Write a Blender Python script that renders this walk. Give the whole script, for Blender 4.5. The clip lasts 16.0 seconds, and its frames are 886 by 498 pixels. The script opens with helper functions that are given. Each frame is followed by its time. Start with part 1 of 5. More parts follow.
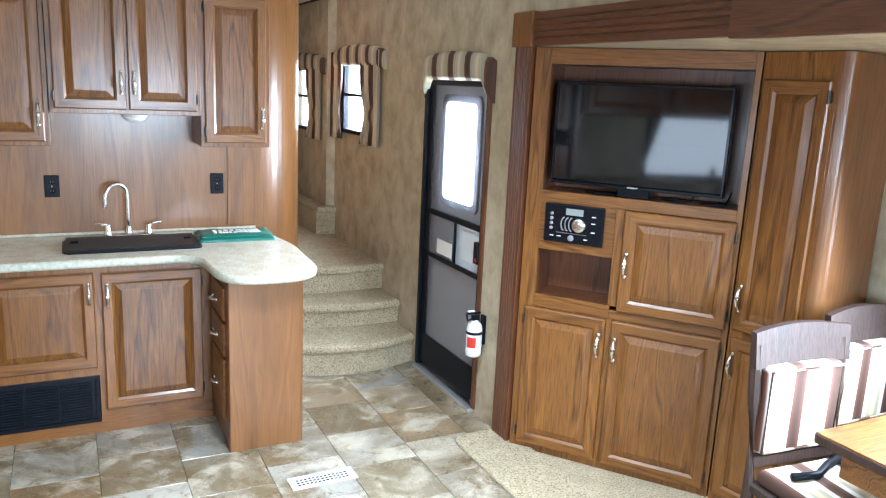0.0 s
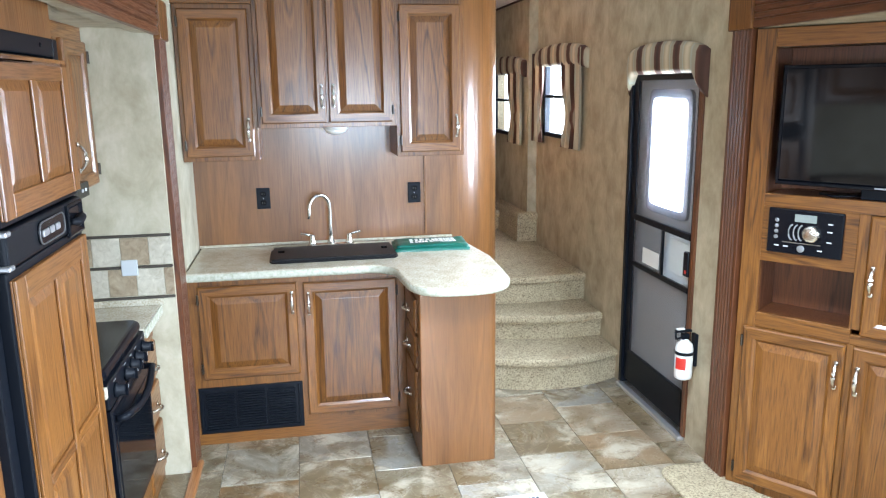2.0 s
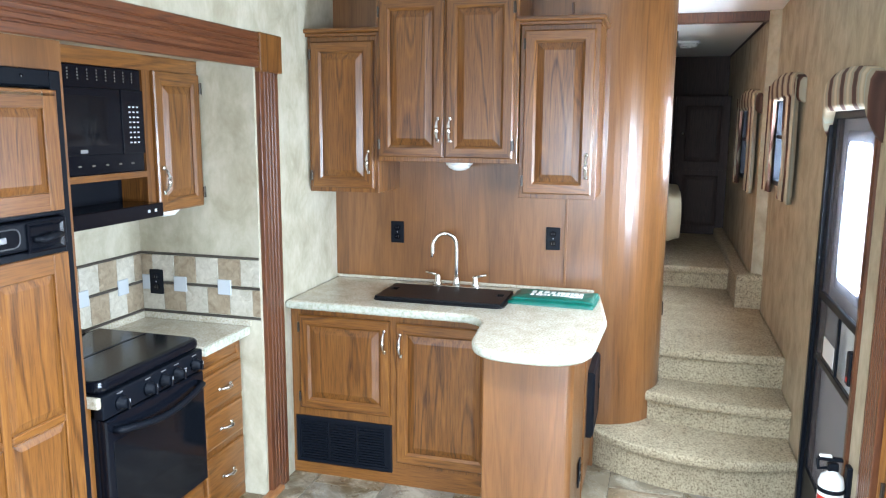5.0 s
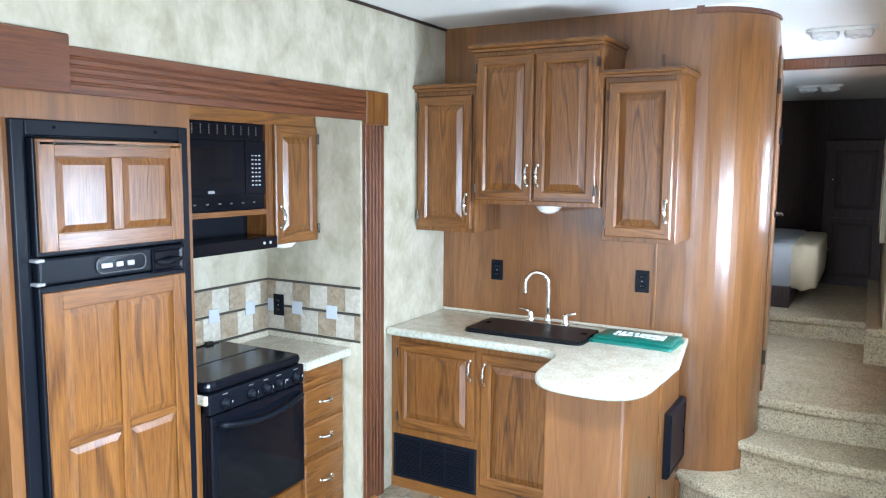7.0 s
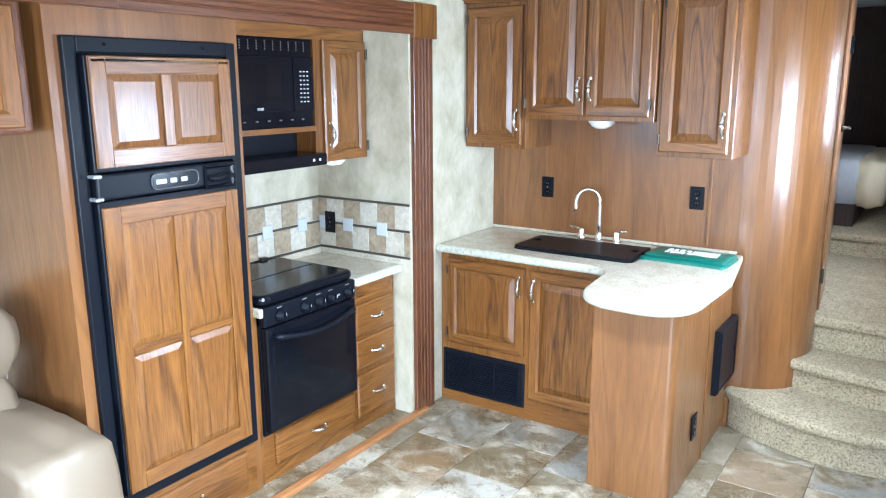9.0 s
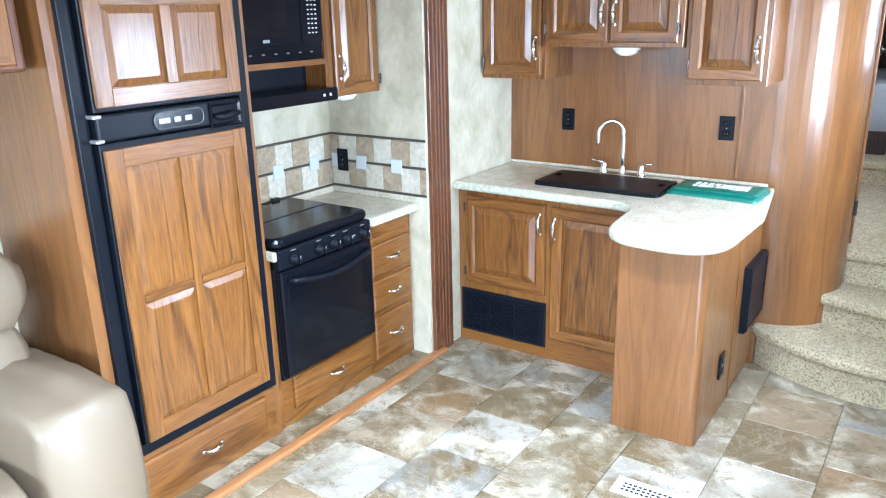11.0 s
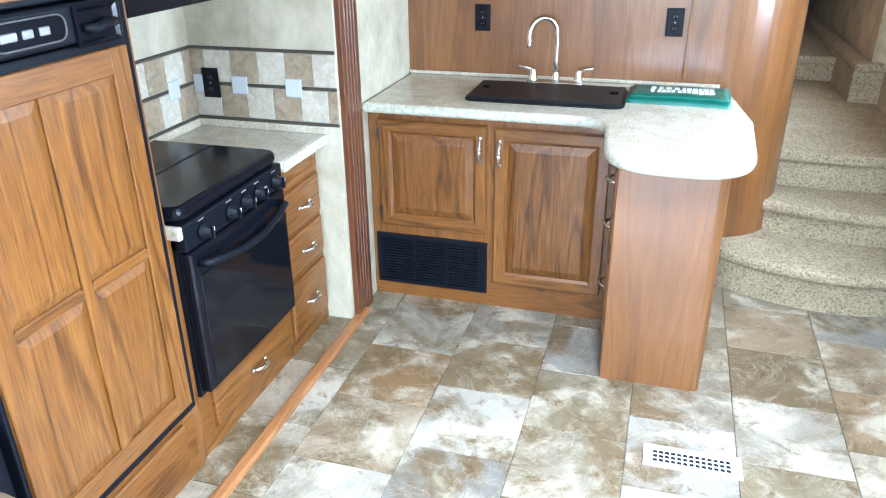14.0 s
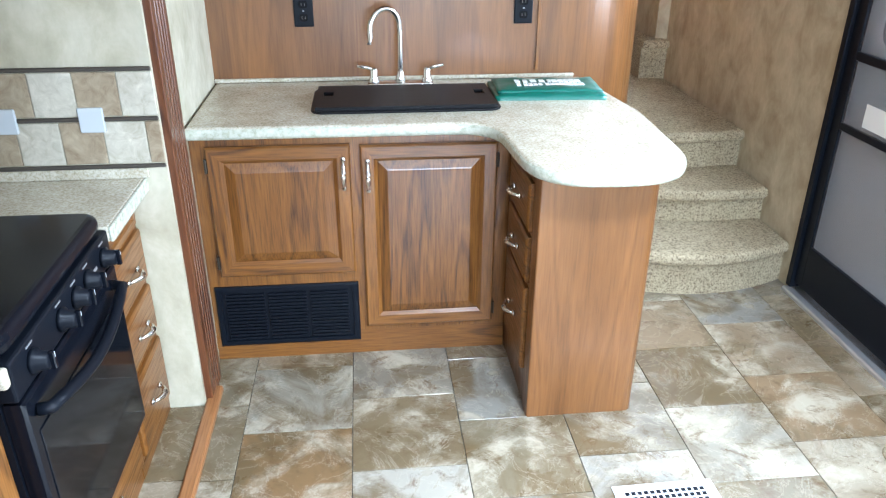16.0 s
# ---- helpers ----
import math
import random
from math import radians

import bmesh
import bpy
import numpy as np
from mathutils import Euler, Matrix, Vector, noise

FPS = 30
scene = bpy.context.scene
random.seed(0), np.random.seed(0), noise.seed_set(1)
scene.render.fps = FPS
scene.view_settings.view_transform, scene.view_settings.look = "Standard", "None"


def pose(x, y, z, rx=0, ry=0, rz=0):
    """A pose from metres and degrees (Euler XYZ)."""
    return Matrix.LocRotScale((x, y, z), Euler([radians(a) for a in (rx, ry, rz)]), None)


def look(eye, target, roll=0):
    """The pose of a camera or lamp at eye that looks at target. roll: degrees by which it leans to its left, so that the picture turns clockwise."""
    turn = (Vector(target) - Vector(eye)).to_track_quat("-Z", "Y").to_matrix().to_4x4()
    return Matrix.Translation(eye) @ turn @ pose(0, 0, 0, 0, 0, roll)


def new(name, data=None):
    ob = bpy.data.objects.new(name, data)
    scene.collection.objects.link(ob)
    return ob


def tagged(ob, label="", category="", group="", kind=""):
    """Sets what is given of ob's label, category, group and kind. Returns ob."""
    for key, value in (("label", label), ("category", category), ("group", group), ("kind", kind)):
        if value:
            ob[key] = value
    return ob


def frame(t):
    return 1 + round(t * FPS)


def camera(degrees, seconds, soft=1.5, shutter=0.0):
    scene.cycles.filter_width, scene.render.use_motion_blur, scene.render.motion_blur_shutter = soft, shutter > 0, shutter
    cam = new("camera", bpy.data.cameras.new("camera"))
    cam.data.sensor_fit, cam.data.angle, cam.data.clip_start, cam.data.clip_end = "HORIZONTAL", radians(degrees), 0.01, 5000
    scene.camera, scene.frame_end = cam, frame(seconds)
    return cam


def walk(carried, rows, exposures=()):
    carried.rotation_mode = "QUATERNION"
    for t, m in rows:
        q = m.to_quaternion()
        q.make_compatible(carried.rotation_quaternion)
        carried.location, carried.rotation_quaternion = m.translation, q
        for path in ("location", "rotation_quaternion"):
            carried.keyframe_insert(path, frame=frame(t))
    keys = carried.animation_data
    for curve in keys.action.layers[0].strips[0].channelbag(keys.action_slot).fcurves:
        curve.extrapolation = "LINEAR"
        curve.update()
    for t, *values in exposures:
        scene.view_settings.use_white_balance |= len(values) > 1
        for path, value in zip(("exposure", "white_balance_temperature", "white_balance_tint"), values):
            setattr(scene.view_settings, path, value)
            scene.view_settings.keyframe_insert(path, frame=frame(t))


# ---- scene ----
cam = camera(61.0, 16.0, soft=1.15)
PATH = [
    (0, (0.063, -0.04, 1.747), (0.946, 1.705, 1.326), 2.7),
    (0.5, (0.045, -0.025, 1.75), (0.884, 1.74, 1.323), 2.4),
    (1, (0.047, -0.006, 1.744), (0.772, 1.808, 1.314), 1.6),
    (1.5, (0.102, 0.063, 1.741), (0.642, 1.938, 1.303), 0.3),
    (2, (0.21, 0.137, 1.736), (0.563, 2.06, 1.314), -0.7),
    (2.5, (0.35, 0.265, 1.73), (0.635, 2.21, 1.365), -0.5),
    (3, (0.515, 0.377, 1.725), (0.621, 2.344, 1.379), -1.2),
    (3.5, (0.78, 0.454, 1.747), (0.699, 2.425, 1.415), -1.3),
    (4, (0.971, 0.555, 1.726), (0.72, 2.505, 1.361), -0.6),
    (6.5, (1.737, 0.525, 1.745), (0.849, 2.301, 1.513), 0.6),
    (7, (1.819, 0.457, 1.751), (0.838, 2.185, 1.526), 0.5),
    (7.5, (1.857, 0.439, 1.758), (0.826, 2.132, 1.494), 0.5),
    (8, (1.857, 0.451, 1.747), (0.825, 2.133, 1.42), 0.4),
    (8.5, (1.845, 0.464, 1.739), (0.795, 2.117, 1.337), 0.2),
    (9, (1.838, 0.471, 1.732), (0.754, 2.095, 1.299), -0.2),
    (9.5, (1.833, 0.484, 1.732), (0.743, 2.089, 1.244), -0.4),
    (10, (1.834, 0.505, 1.727), (0.732, 2.085, 1.188), -0.7),
    (12.5, (1.397, 0.703, 1.687), (0.427, 2.302, 0.976), -1.3),
    (13, (1.244, 0.773, 1.666), (0.406, 2.413, 0.889), -0.4),
    (13.5, (1.031, 0.853, 1.655), (0.369, 2.556, 0.84), -1.4),
    (14, (0.807, 0.905, 1.631), (0.286, 2.644, 0.79), -0.7),
    (14.5, (0.562, 0.945, 1.627), (0.249, 2.709, 0.738), -3.9),
    (15, (0.412, 1.066, 1.598), (0.226, 2.831, 0.676), -3.6),
    (15.5, (0.291, 1.252, 1.587), (0.248, 3.057, 0.727), -3.1),
    (16, (0.203, 1.378, 1.576), (0.391, 3.169, 0.704), 0.3),
]
walk(cam, [(t, look(eye, target, roll)) for t, eye, target, roll in PATH], exposures=[(0, -0.17, 6000, 10), (3.5, -0.05, 6150, 10), (7, -0.02, 5800, 10), (9, 0.13, 5750, 10), (13, 0.17, 5700, 10), (16, 0.06, 5850, 10)])

# ---------------------------------------------------------------- light
world = bpy.data.worlds.new("world")
scene.world = world
world.use_nodes = True
wn = world.node_tree
sky = wn.nodes.new("ShaderNodeTexSky")
sky.sky_type, sky.sun_disc = "NISHITA", False
sky.sun_elevation, sky.sun_rotation = radians(48), radians(115)
wn.links.new(sky.outputs[0], wn.nodes["Background"].inputs[0])
wn.nodes["Background"].inputs[1].default_value = 0.12


def lamp_area(name, eye, target, sx, sy, watts, colour=(0.74, 0.87, 1.0), spread=180):
    data = bpy.data.lights.new(name, "AREA")
    data.spread = radians(spread)
    data.shape, data.size, data.size_y, data.energy, data.color = "RECTANGLE", sx, sy, watts, colour
    ob = new(name, data)
    ob.matrix_world = look(eye, target)
    return ob


sun = bpy.data.lights.new("sun", "SUN")
sun.energy, sun.angle, sun.color = 2.0, radians(2.0), (1.0, 0.95, 0.88)
new("sun", sun).matrix_world = look((8, -4, 9), (1, 2, 0))

# daylight in the openings of the windows
WIN_REAR = (0.25, 1.55, 0.95, 1.85)      # x0 x1 z0 z1 in the rear wall
WIN_DINE = (0.15, 1.45, 0.95, 1.75)      # y0 y1 z0 z1 in the door-side slide
WIN_SOFA = (-0.95, 0.95, 1.0, 1.65)      # y0 y1 z0 z1 in the kitchen slide
lamp_area("daylight_rear", (0.9, -2.3, 1.4), (0.9, -1.0, 0.6), 1.28, 0.88, 150, spread=110)
lamp_area("daylight_dinette", (2.85, 0.8, 1.35), (1.9, 0.95, 0.7), 1.28, 0.78, 205, spread=130)
lamp_area("daylight_sofa", (-0.87, 0.0, 1.325), (0.0, 0.0, 0.8), 1.86, 0.61, 45)
lamp_area("daylight_door", (2.088, 3.70, 1.39), (0, 3.70, 1.39), 0.5, 0.7, 220)
lamp_area("daylight_hall_window", (2.062, 5.34, 1.63), (0, 5.34, 1.63), 0.5, 0.58, 62)
lamp_area("daylight_bedroom_window", (2.032, 6.525, 1.6), (0, 6.525, 1.6), 0.70, 0.56, 2)
# added fill lamp below the closed ceiling, brightens floor and counter
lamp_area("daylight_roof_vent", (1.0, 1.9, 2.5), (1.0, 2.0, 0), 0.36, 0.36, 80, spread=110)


# ---------------------------------------------------------------- materials
def mat(name, base=(0.5, 0.5, 0.5), rough=0.5, metal=0.0, **more):
    m = bpy.data.materials.new(name)
    m.use_nodes = True
    b = m.node_tree.nodes["Principled BSDF"]
    b.inputs["Base Color"].default_value = (*base, 1)
    b.inputs["Roughness"].default_value = rough
    b.inputs["Metallic"].default_value = metal
    for k, v in more.items():
        b.inputs[k.replace("_", " ")].default_value = v
    return m, m.node_tree, b


def node(nt, kind, **vals):
    n = nt.nodes.new("ShaderNode" + kind)
    for k, v in vals.items():
        n.inputs[k.replace("_", " ")].default_value = v
    return n


def ramp(nt, source, stops):
    r = nt.nodes.new("ShaderNodeValToRGB")
    e = r.color_ramp.elements
    while len(e) < len(stops):
        e.new(0.5)
    for el, (p, c) in zip(e, stops):
        el.position, el.color = p, (*c, 1)
    nt.links.new(source, r.inputs[0])
    return r.outputs[0]


def coords(nt, stretch=(1, 1, 1), jitter=True, kind="Object"):
    tc = nt.nodes.new("ShaderNodeTexCoord")
    out = tc.outputs[kind]
    if jitter:
        oi = nt.nodes.new("ShaderNodeObjectInfo")
        ml = nt.nodes.new("ShaderNodeMath")
        ml.operation = "MULTIPLY"
        ml.inputs[1].default_value = 37.0
        nt.links.new(oi.outputs["Random"], ml.inputs[0])
        ad = nt.nodes.new("ShaderNodeVectorMath")
        nt.links.new(out, ad.inputs[0])
        nt.links.new(ml.outputs[0], ad.inputs[1])
        out = ad.outputs[0]
    mp = nt.nodes.new("ShaderNodeMapping")
    mp.inputs["Scale"].default_value = stretch
    nt.links.new(out, mp.inputs[0])
    return mp.outputs[0]


def noise_tex(nt, vec, scale, detail=4.0, rough=0.55, distortion=0.0):
    n = node(nt, "TexNoise", Scale=scale, Detail=detail, Roughness=rough, Distortion=distortion)
    nt.links.new(vec, n.inputs["Vector"])
    return n.outputs["Fac"]


def bump(nt, b, height, strength=0.2, distance=0.002):
    n = node(nt, "Bump", Strength=strength, Distance=distance)
    nt.links.new(height, n.inputs["Height"])
    nt.links.new(n.outputs[0], b.inputs["Normal"])


def mixc(nt, fac, a, c, blend="MIX"):
    n = nt.nodes.new("ShaderNodeMix")
    n.data_type, n.blend_type = "RGBA", blend
    for sock, v in ((n.inputs[0], fac), (n.inputs[6], a), (n.inputs[7], c)):
        if isinstance(v, bpy.types.NodeSocket):
            nt.links.new(v, sock)
        else:
            sock.default_value = (*v, 1) if isinstance(v, tuple) else v
    return n.outputs[2]


def wood(name, dark, mid, light, axis="z", rough=0.32, scale=1.0, coat=0.25, strips=False, plain=0.0):
    """Stained oak: long fine pores, wide cathedral figure and slow changes of tone."""
    m, nt, b = mat(name, mid, rough)
    s = {"z": (1, 1, 0.05), "x": (0.05, 1, 1), "y": (1, 0.05, 1)}[axis]
    w = {"z": (1, 1, 0.1), "x": (0.1, 1, 1), "y": (1, 0.1, 1)}[axis]
    fine = noise_tex(nt, coords(nt, s), 190 * scale, 3.0, 0.6)
    figure = noise_tex(nt, coords(nt, w), 5 * scale, 2.0, 0.45, 0.25)
    wave = nt.nodes.new("ShaderNodeMath")
    wave.operation = "SINE"
    mul = nt.nodes.new("ShaderNodeMath")
    mul.operation = "MULTIPLY"
    mul.inputs[1].default_value = 46.0
    nt.links.new(figure, mul.inputs[0])
    nt.links.new(mul.outputs[0], wave.inputs[0])
    bands = ramp(nt, wave.outputs[0], [(0.0, mid), (0.55, light), (0.9, mid), (1.0, dark)])
    pores = ramp(nt, fine, [(0.34, dark), (0.5, mid), (0.7, light)])
    col = mixc(nt, 0.5, bands, pores)
    if plain:
        even = ramp(nt, noise_tex(nt, coords(nt, w), 16.0, 6.0, 0.65), [(0.32, dark), (0.5, mid), (0.66, light)])
        col = mixc(nt, plain, col, even)
    slow = ramp(nt, noise_tex(nt, coords(nt, w), 2.3, 2.0), [(0.3, (0.78, 0.74, 0.7)), (0.7, (1.12, 1.1, 1.06))])
    col = mixc(nt, 0.8, col, slow, "MULTIPLY")
    if strips:
        vor = node(nt, "TexVoronoi", Scale=11.0)
        nt.links.new(coords(nt, (1, 1, 0.0005), False), vor.inputs["Vector"])
        sep = nt.nodes.new("ShaderNodeSeparateColor")
        nt.links.new(vor.outputs["Color"], sep.inputs[0])
        col = mixc(nt, 0.9, col, ramp(nt, sep.outputs[0], [(0.0, (0.89, 0.88, 0.87)), (1.0, (1.08, 1.07, 1.07))]), "MULTIPLY")
    nt.links.new(col, b.inputs["Base Color"])
    nt.links.new(ramp(nt, fine, [(0.3, (rough + 0.14,) * 3), (0.6, (rough,) * 3)]), b.inputs["Roughness"])
    b.inputs["Coat Weight"].default_value = coat
    b.inputs["Coat Roughness"].default_value = 0.18
    bump(nt, b, fine, 0.12, 0.0006)
    return m


OAK = ((0.05, 0.0155, 0.003), (0.172, 0.066, 0.0125), (0.25, 0.106, 0.023))
wood_v = wood("oak_upright", *OAK)
wood_h = wood("oak_level", *OAK, axis="x")
wood_y = wood("oak_along", *OAK, axis="y")
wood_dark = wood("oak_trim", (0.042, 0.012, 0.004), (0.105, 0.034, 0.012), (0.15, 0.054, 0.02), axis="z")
wood_dark_y = wood("oak_trim_along", (0.042, 0.012, 0.004), (0.105, 0.034, 0.012), (0.15, 0.054, 0.02), axis="y")
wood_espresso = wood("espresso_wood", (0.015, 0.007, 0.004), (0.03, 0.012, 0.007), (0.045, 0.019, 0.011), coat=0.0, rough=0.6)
veneer = wood("cherry_veneer", (0.1, 0.038, 0.011), (0.19, 0.08, 0.024), (0.245, 0.108, 0.034), scale=0.8, rough=0.3, coat=0.4, strips=True, plain=0.42)
oak_strip = wood("oak_strip", (0.17, 0.07, 0.024), (0.3, 0.13, 0.048), (0.37, 0.17, 0.066), axis="y")


def wallpaper(name, a, c, d):
    m, nt, b = mat(name, a, 0.62)
    v = coords(nt, (1, 1, 0.75), False, "Object")
    big = noise_tex(nt, v, 7.5, 5.0, 0.6, 0.4)
    col = ramp(nt, big, [(0.32, d), (0.5, a), (0.66, c)])
    fine = noise_tex(nt, coords(nt, (1, 1, 0.5), False), 46, 3.0)
    col = mixc(nt, 0.3, col, ramp(nt, fine, [(0.35, (0.8, 0.78, 0.72)), (0.65, (1.05, 1.05, 1.03))]), "MULTIPLY")
    nt.links.new(col, b.inputs["Base Color"])
    bump(nt, b, fine, 0.08, 0.001)
    return m


paper = wallpaper("mottled_wallpaper", (0.45, 0.41, 0.305), (0.53, 0.49, 0.385), (0.36, 0.32, 0.225))
paper_hall = wallpaper("tan_wallpaper", (0.42, 0.35, 0.235), (0.5, 0.425, 0.295), (0.31, 0.245, 0.155))

ceiling_mat, nt, b = mat("ceiling_board", (0.8, 0.79, 0.76), 0.6)
bump(nt, b, noise_tex(nt, coords(nt, (1, 1, 1), False), 160), 0.15, 0.001)


def carpet_mat(name, a, c):
    m, nt, b = mat(name, a, 0.95)
    v = coords(nt, (1, 1, 1), False)
    f = noise_tex(nt, v, 105, 4.0, 0.8)
    g = noise_tex(nt, v, 9, 3.0)
    col = ramp(nt, f, [(0.36, c), (0.52, a), (0.68, tuple(x * 1.25 for x in a))])
    col = mixc(nt, 0.6, col, ramp(nt, g, [(0.3, (0.8, 0.78, 0.74)), (0.7, (1.08, 1.08, 1.06))]), "MULTIPLY")
    nt.links.new(col, b.inputs["Base Color"])
    bump(nt, b, f, 0.9, 0.008)
    return m


carpet = carpet_mat("cut_pile_carpet", (0.46, 0.38, 0.25), (0.15, 0.108, 0.06))

# slate-look vinyl tile: each tile has its own tone, clouded with rust, cream and blue grey
slate, nt, b = mat("slate_vinyl_tile", (0.35, 0.3, 0.25), 0.3)
oi = nt.nodes.new("ShaderNodeObjectInfo")
v = coords(nt, (1, 1, 1), True)
tone = ramp(nt, oi.outputs["Random"], [(0.0, (0.085, 0.055, 0.026)), (0.16, (0.23, 0.175, 0.1)), (0.34, (0.17, 0.16, 0.14)), (0.52, (0.34, 0.31, 0.255)), (0.7, (0.15, 0.115, 0.062)), (0.86, (0.3, 0.255, 0.185)), (1.0, (0.2, 0.12, 0.055))])
cloud = noise_tex(nt, v, 4.6, 9.0, 0.66, 0.5)
rust = noise_tex(nt, v, 13.0, 8.0, 0.72, 0.6)
veil = noise_tex(nt, v, 3.4, 8.0, 0.68, 0.5)
c1 = mixc(nt, ramp(nt, cloud, [(0.48, (0, 0, 0)), (0.62, (0.85, 0.85, 0.85))]), tone, (0.44, 0.385, 0.29))
c2 = mixc(nt, ramp(nt, veil, [(0.4, (0.9, 0.9, 0.9)), (0.53, (0, 0, 0))]), c1, (0.125, 0.085, 0.04))
c3 = mixc(nt, ramp(nt, rust, [(0.55, (0, 0, 0)), (0.66, (0.7, 0.7, 0.7))]), c2, (0.1, 0.05, 0.018))
ridge = nt.nodes.new("ShaderNodeMath")
ridge.operation = "SUBTRACT"
ridge.inputs[1].default_value = 0.5
nt.links.new(noise_tex(nt, v, 5.5, 7.0, 0.65, 1.4), ridge.inputs[0])
thin = nt.nodes.new("ShaderNodeMath")
thin.operation = "ABSOLUTE"
nt.links.new(ridge.outputs[0], thin.inputs[0])
c4 = mixc(nt, ramp(nt, thin.outputs[0], [(0.0, (0.3, 0.3, 0.3)), (0.016, (0, 0, 0))]), c3, (0.52, 0.46, 0.36))
nt.links.new(c4, b.inputs["Base Color"])
nt.links.new(ramp(nt, cloud, [(0.3, (0.36,) * 3), (0.7, (0.2,) * 3)]), b.inputs["Roughness"])
bump(nt, b, veil, 0.35, 0.003)

grout, nt, b = mat("floor_joint", (0.1, 0.085, 0.07), 0.8)
nt.links.new(ramp(nt, noise_tex(nt, coords(nt, (1, 1, 1), False), 30), [(0.3, (0.07, 0.06, 0.05)), (0.7, (0.15, 0.13, 0.1))]), b.inputs["Base Color"])

laminate, nt, b = mat("speckled_laminate", (0.55, 0.5, 0.38), 0.22)
v = coords(nt, (1, 1, 1), False)
f1 = noise_tex(nt, v, 120, 6.0, 0.7)
f2 = noise_tex(nt, v, 14, 4.0, 0.6, 0.6)
col = ramp(nt, f1, [(0.28, (0.27, 0.225, 0.15)), (0.42, (0.45, 0.405, 0.31)), (0.52, (0.55, 0.51, 0.42)), (0.7, (0.64, 0.61, 0.54))])
col = mixc(nt, 0.5, col, ramp(nt, f2, [(0.35, (0.72, 0.66, 0.55)), (0.65, (1.05, 1.04, 1.0))]), "MULTIPLY")
nt.links.new(col, b.inputs["Base Color"])

laminate_edge, nt, b = mat("laminate_edge", (0.42, 0.44, 0.36), 0.25)
nt.links.new(ramp(nt, noise_tex(nt, coords(nt, (1, 1, 1), False), 60, 5.0, 0.65), [(0.32, (0.33, 0.34, 0.25)), (0.5, (0.47, 0.475, 0.385)), (0.7, (0.56, 0.565, 0.49))]), b.inputs["Base Color"])

black_gloss, nt, b = mat("black_enamel", (0.004, 0.005, 0.008), 0.17, Specular_IOR_Level=0.22)
bump(nt, b, noise_tex(nt, coords(nt), 60), 0.04, 0.0005)
black_plastic, nt, b = mat("black_plastic", (0.005, 0.0065, 0.01), 0.36, Specular_IOR_Level=0.13)
bump(nt, b, noise_tex(nt, coords(nt), 400), 0.15, 0.0004)
sink_black, nt, b = mat("black_composite", (0.006, 0.006, 0.007), 0.4, Specular_IOR_Level=0.14)
bump(nt, b, noise_tex(nt, coords(nt), 600), 0.3, 0.0005)
oven_glass = mat("black_oven_glass", (0.004, 0.005, 0.007), 0.08, Specular_IOR_Level=0.3)[0]
chrome, nt, b = mat("brushed_nickel", (0.72, 0.7, 0.66), 0.24, 1.0)
bump(nt, b, noise_tex(nt, coords(nt, (1, 1, 0.05)), 300), 0.1, 0.0003)
polished = mat("polished_chrome", (0.8, 0.8, 0.8), 0.09, 1.0)[0]
bronze = mat("dark_hinge_metal", (0.07, 0.06, 0.05), 0.35, 0.9)[0]
white_plastic = mat("white_plastic", (0.75, 0.75, 0.72), 0.35)[0]
screen_glass = mat("tv_screen", (0.002, 0.002, 0.003), 0.06, Specular_IOR_Level=0.5)[0]
grey_mark = mat("printed_grey", (0.55, 0.55, 0.55), 0.5)[0]
silver_paint = mat("silver_plastic", (0.3, 0.3, 0.31), 0.3, 0.4)[0]
lcd = mat("display_panel", (0.24, 0.27, 0.25), 0.2)[0]
label_red = mat("red_label", (0.55, 0.03, 0.02), 0.4)[0]
towel_green, nt, b = mat("green_vinyl", (0.0, 0.105, 0.075), 0.38)
bump(nt, b, noise_tex(nt, coords(nt), 28, 3.0), 0.35, 0.006)
door_skin, nt, b = mat("white_door_skin", (0.72, 0.73, 0.75), 0.45)
bump(nt, b, noise_tex(nt, coords(nt), 120), 0.08, 0.0006)
leather, nt, b = mat("cream_leather", (0.17, 0.128, 0.084), 0.45)
bump(nt, b, noise_tex(nt, coords(nt), 130, 5.0, 0.6), 0.3, 0.0015)
quilt, nt, b = mat("grey_quilt", (0.3, 0.3, 0.3), 0.85)
bump(nt, b, noise_tex(nt, coords(nt), 45), 0.7, 0.006)
quilt_gold, nt, b = mat("tan_quilt_band", (0.5, 0.42, 0.28), 0.8)
bump(nt, b, noise_tex(nt, coords(nt), 30), 0.5, 0.006)
white_tile = mat("white_accent_tile", (0.5, 0.53, 0.55), 0.15)[0]
pencil = mat("bronze_pencil_line", (0.06, 0.05, 0.04), 0.4)[0]


def backsplash(name, a, c):
    m, nt2, b2 = mat(name, a, 0.35)
    v2 = coords(nt2)
    col2 = ramp(nt2, noise_tex(nt2, v2, 26, 5.0, 0.65, 0.8), [(0.3, c), (0.6, a), (0.75, tuple(min(0.8, x * 1.25) for x in a))])
    nt2.links.new(col2, b2.inputs["Base Color"])
    return m


tile_cream = backsplash("cream_wall_tile", (0.55, 0.51, 0.42), (0.38, 0.34, 0.26))
tile_brown = backsplash("tan_wall_tile", (0.36, 0.29, 0.2), (0.22, 0.16, 0.1))

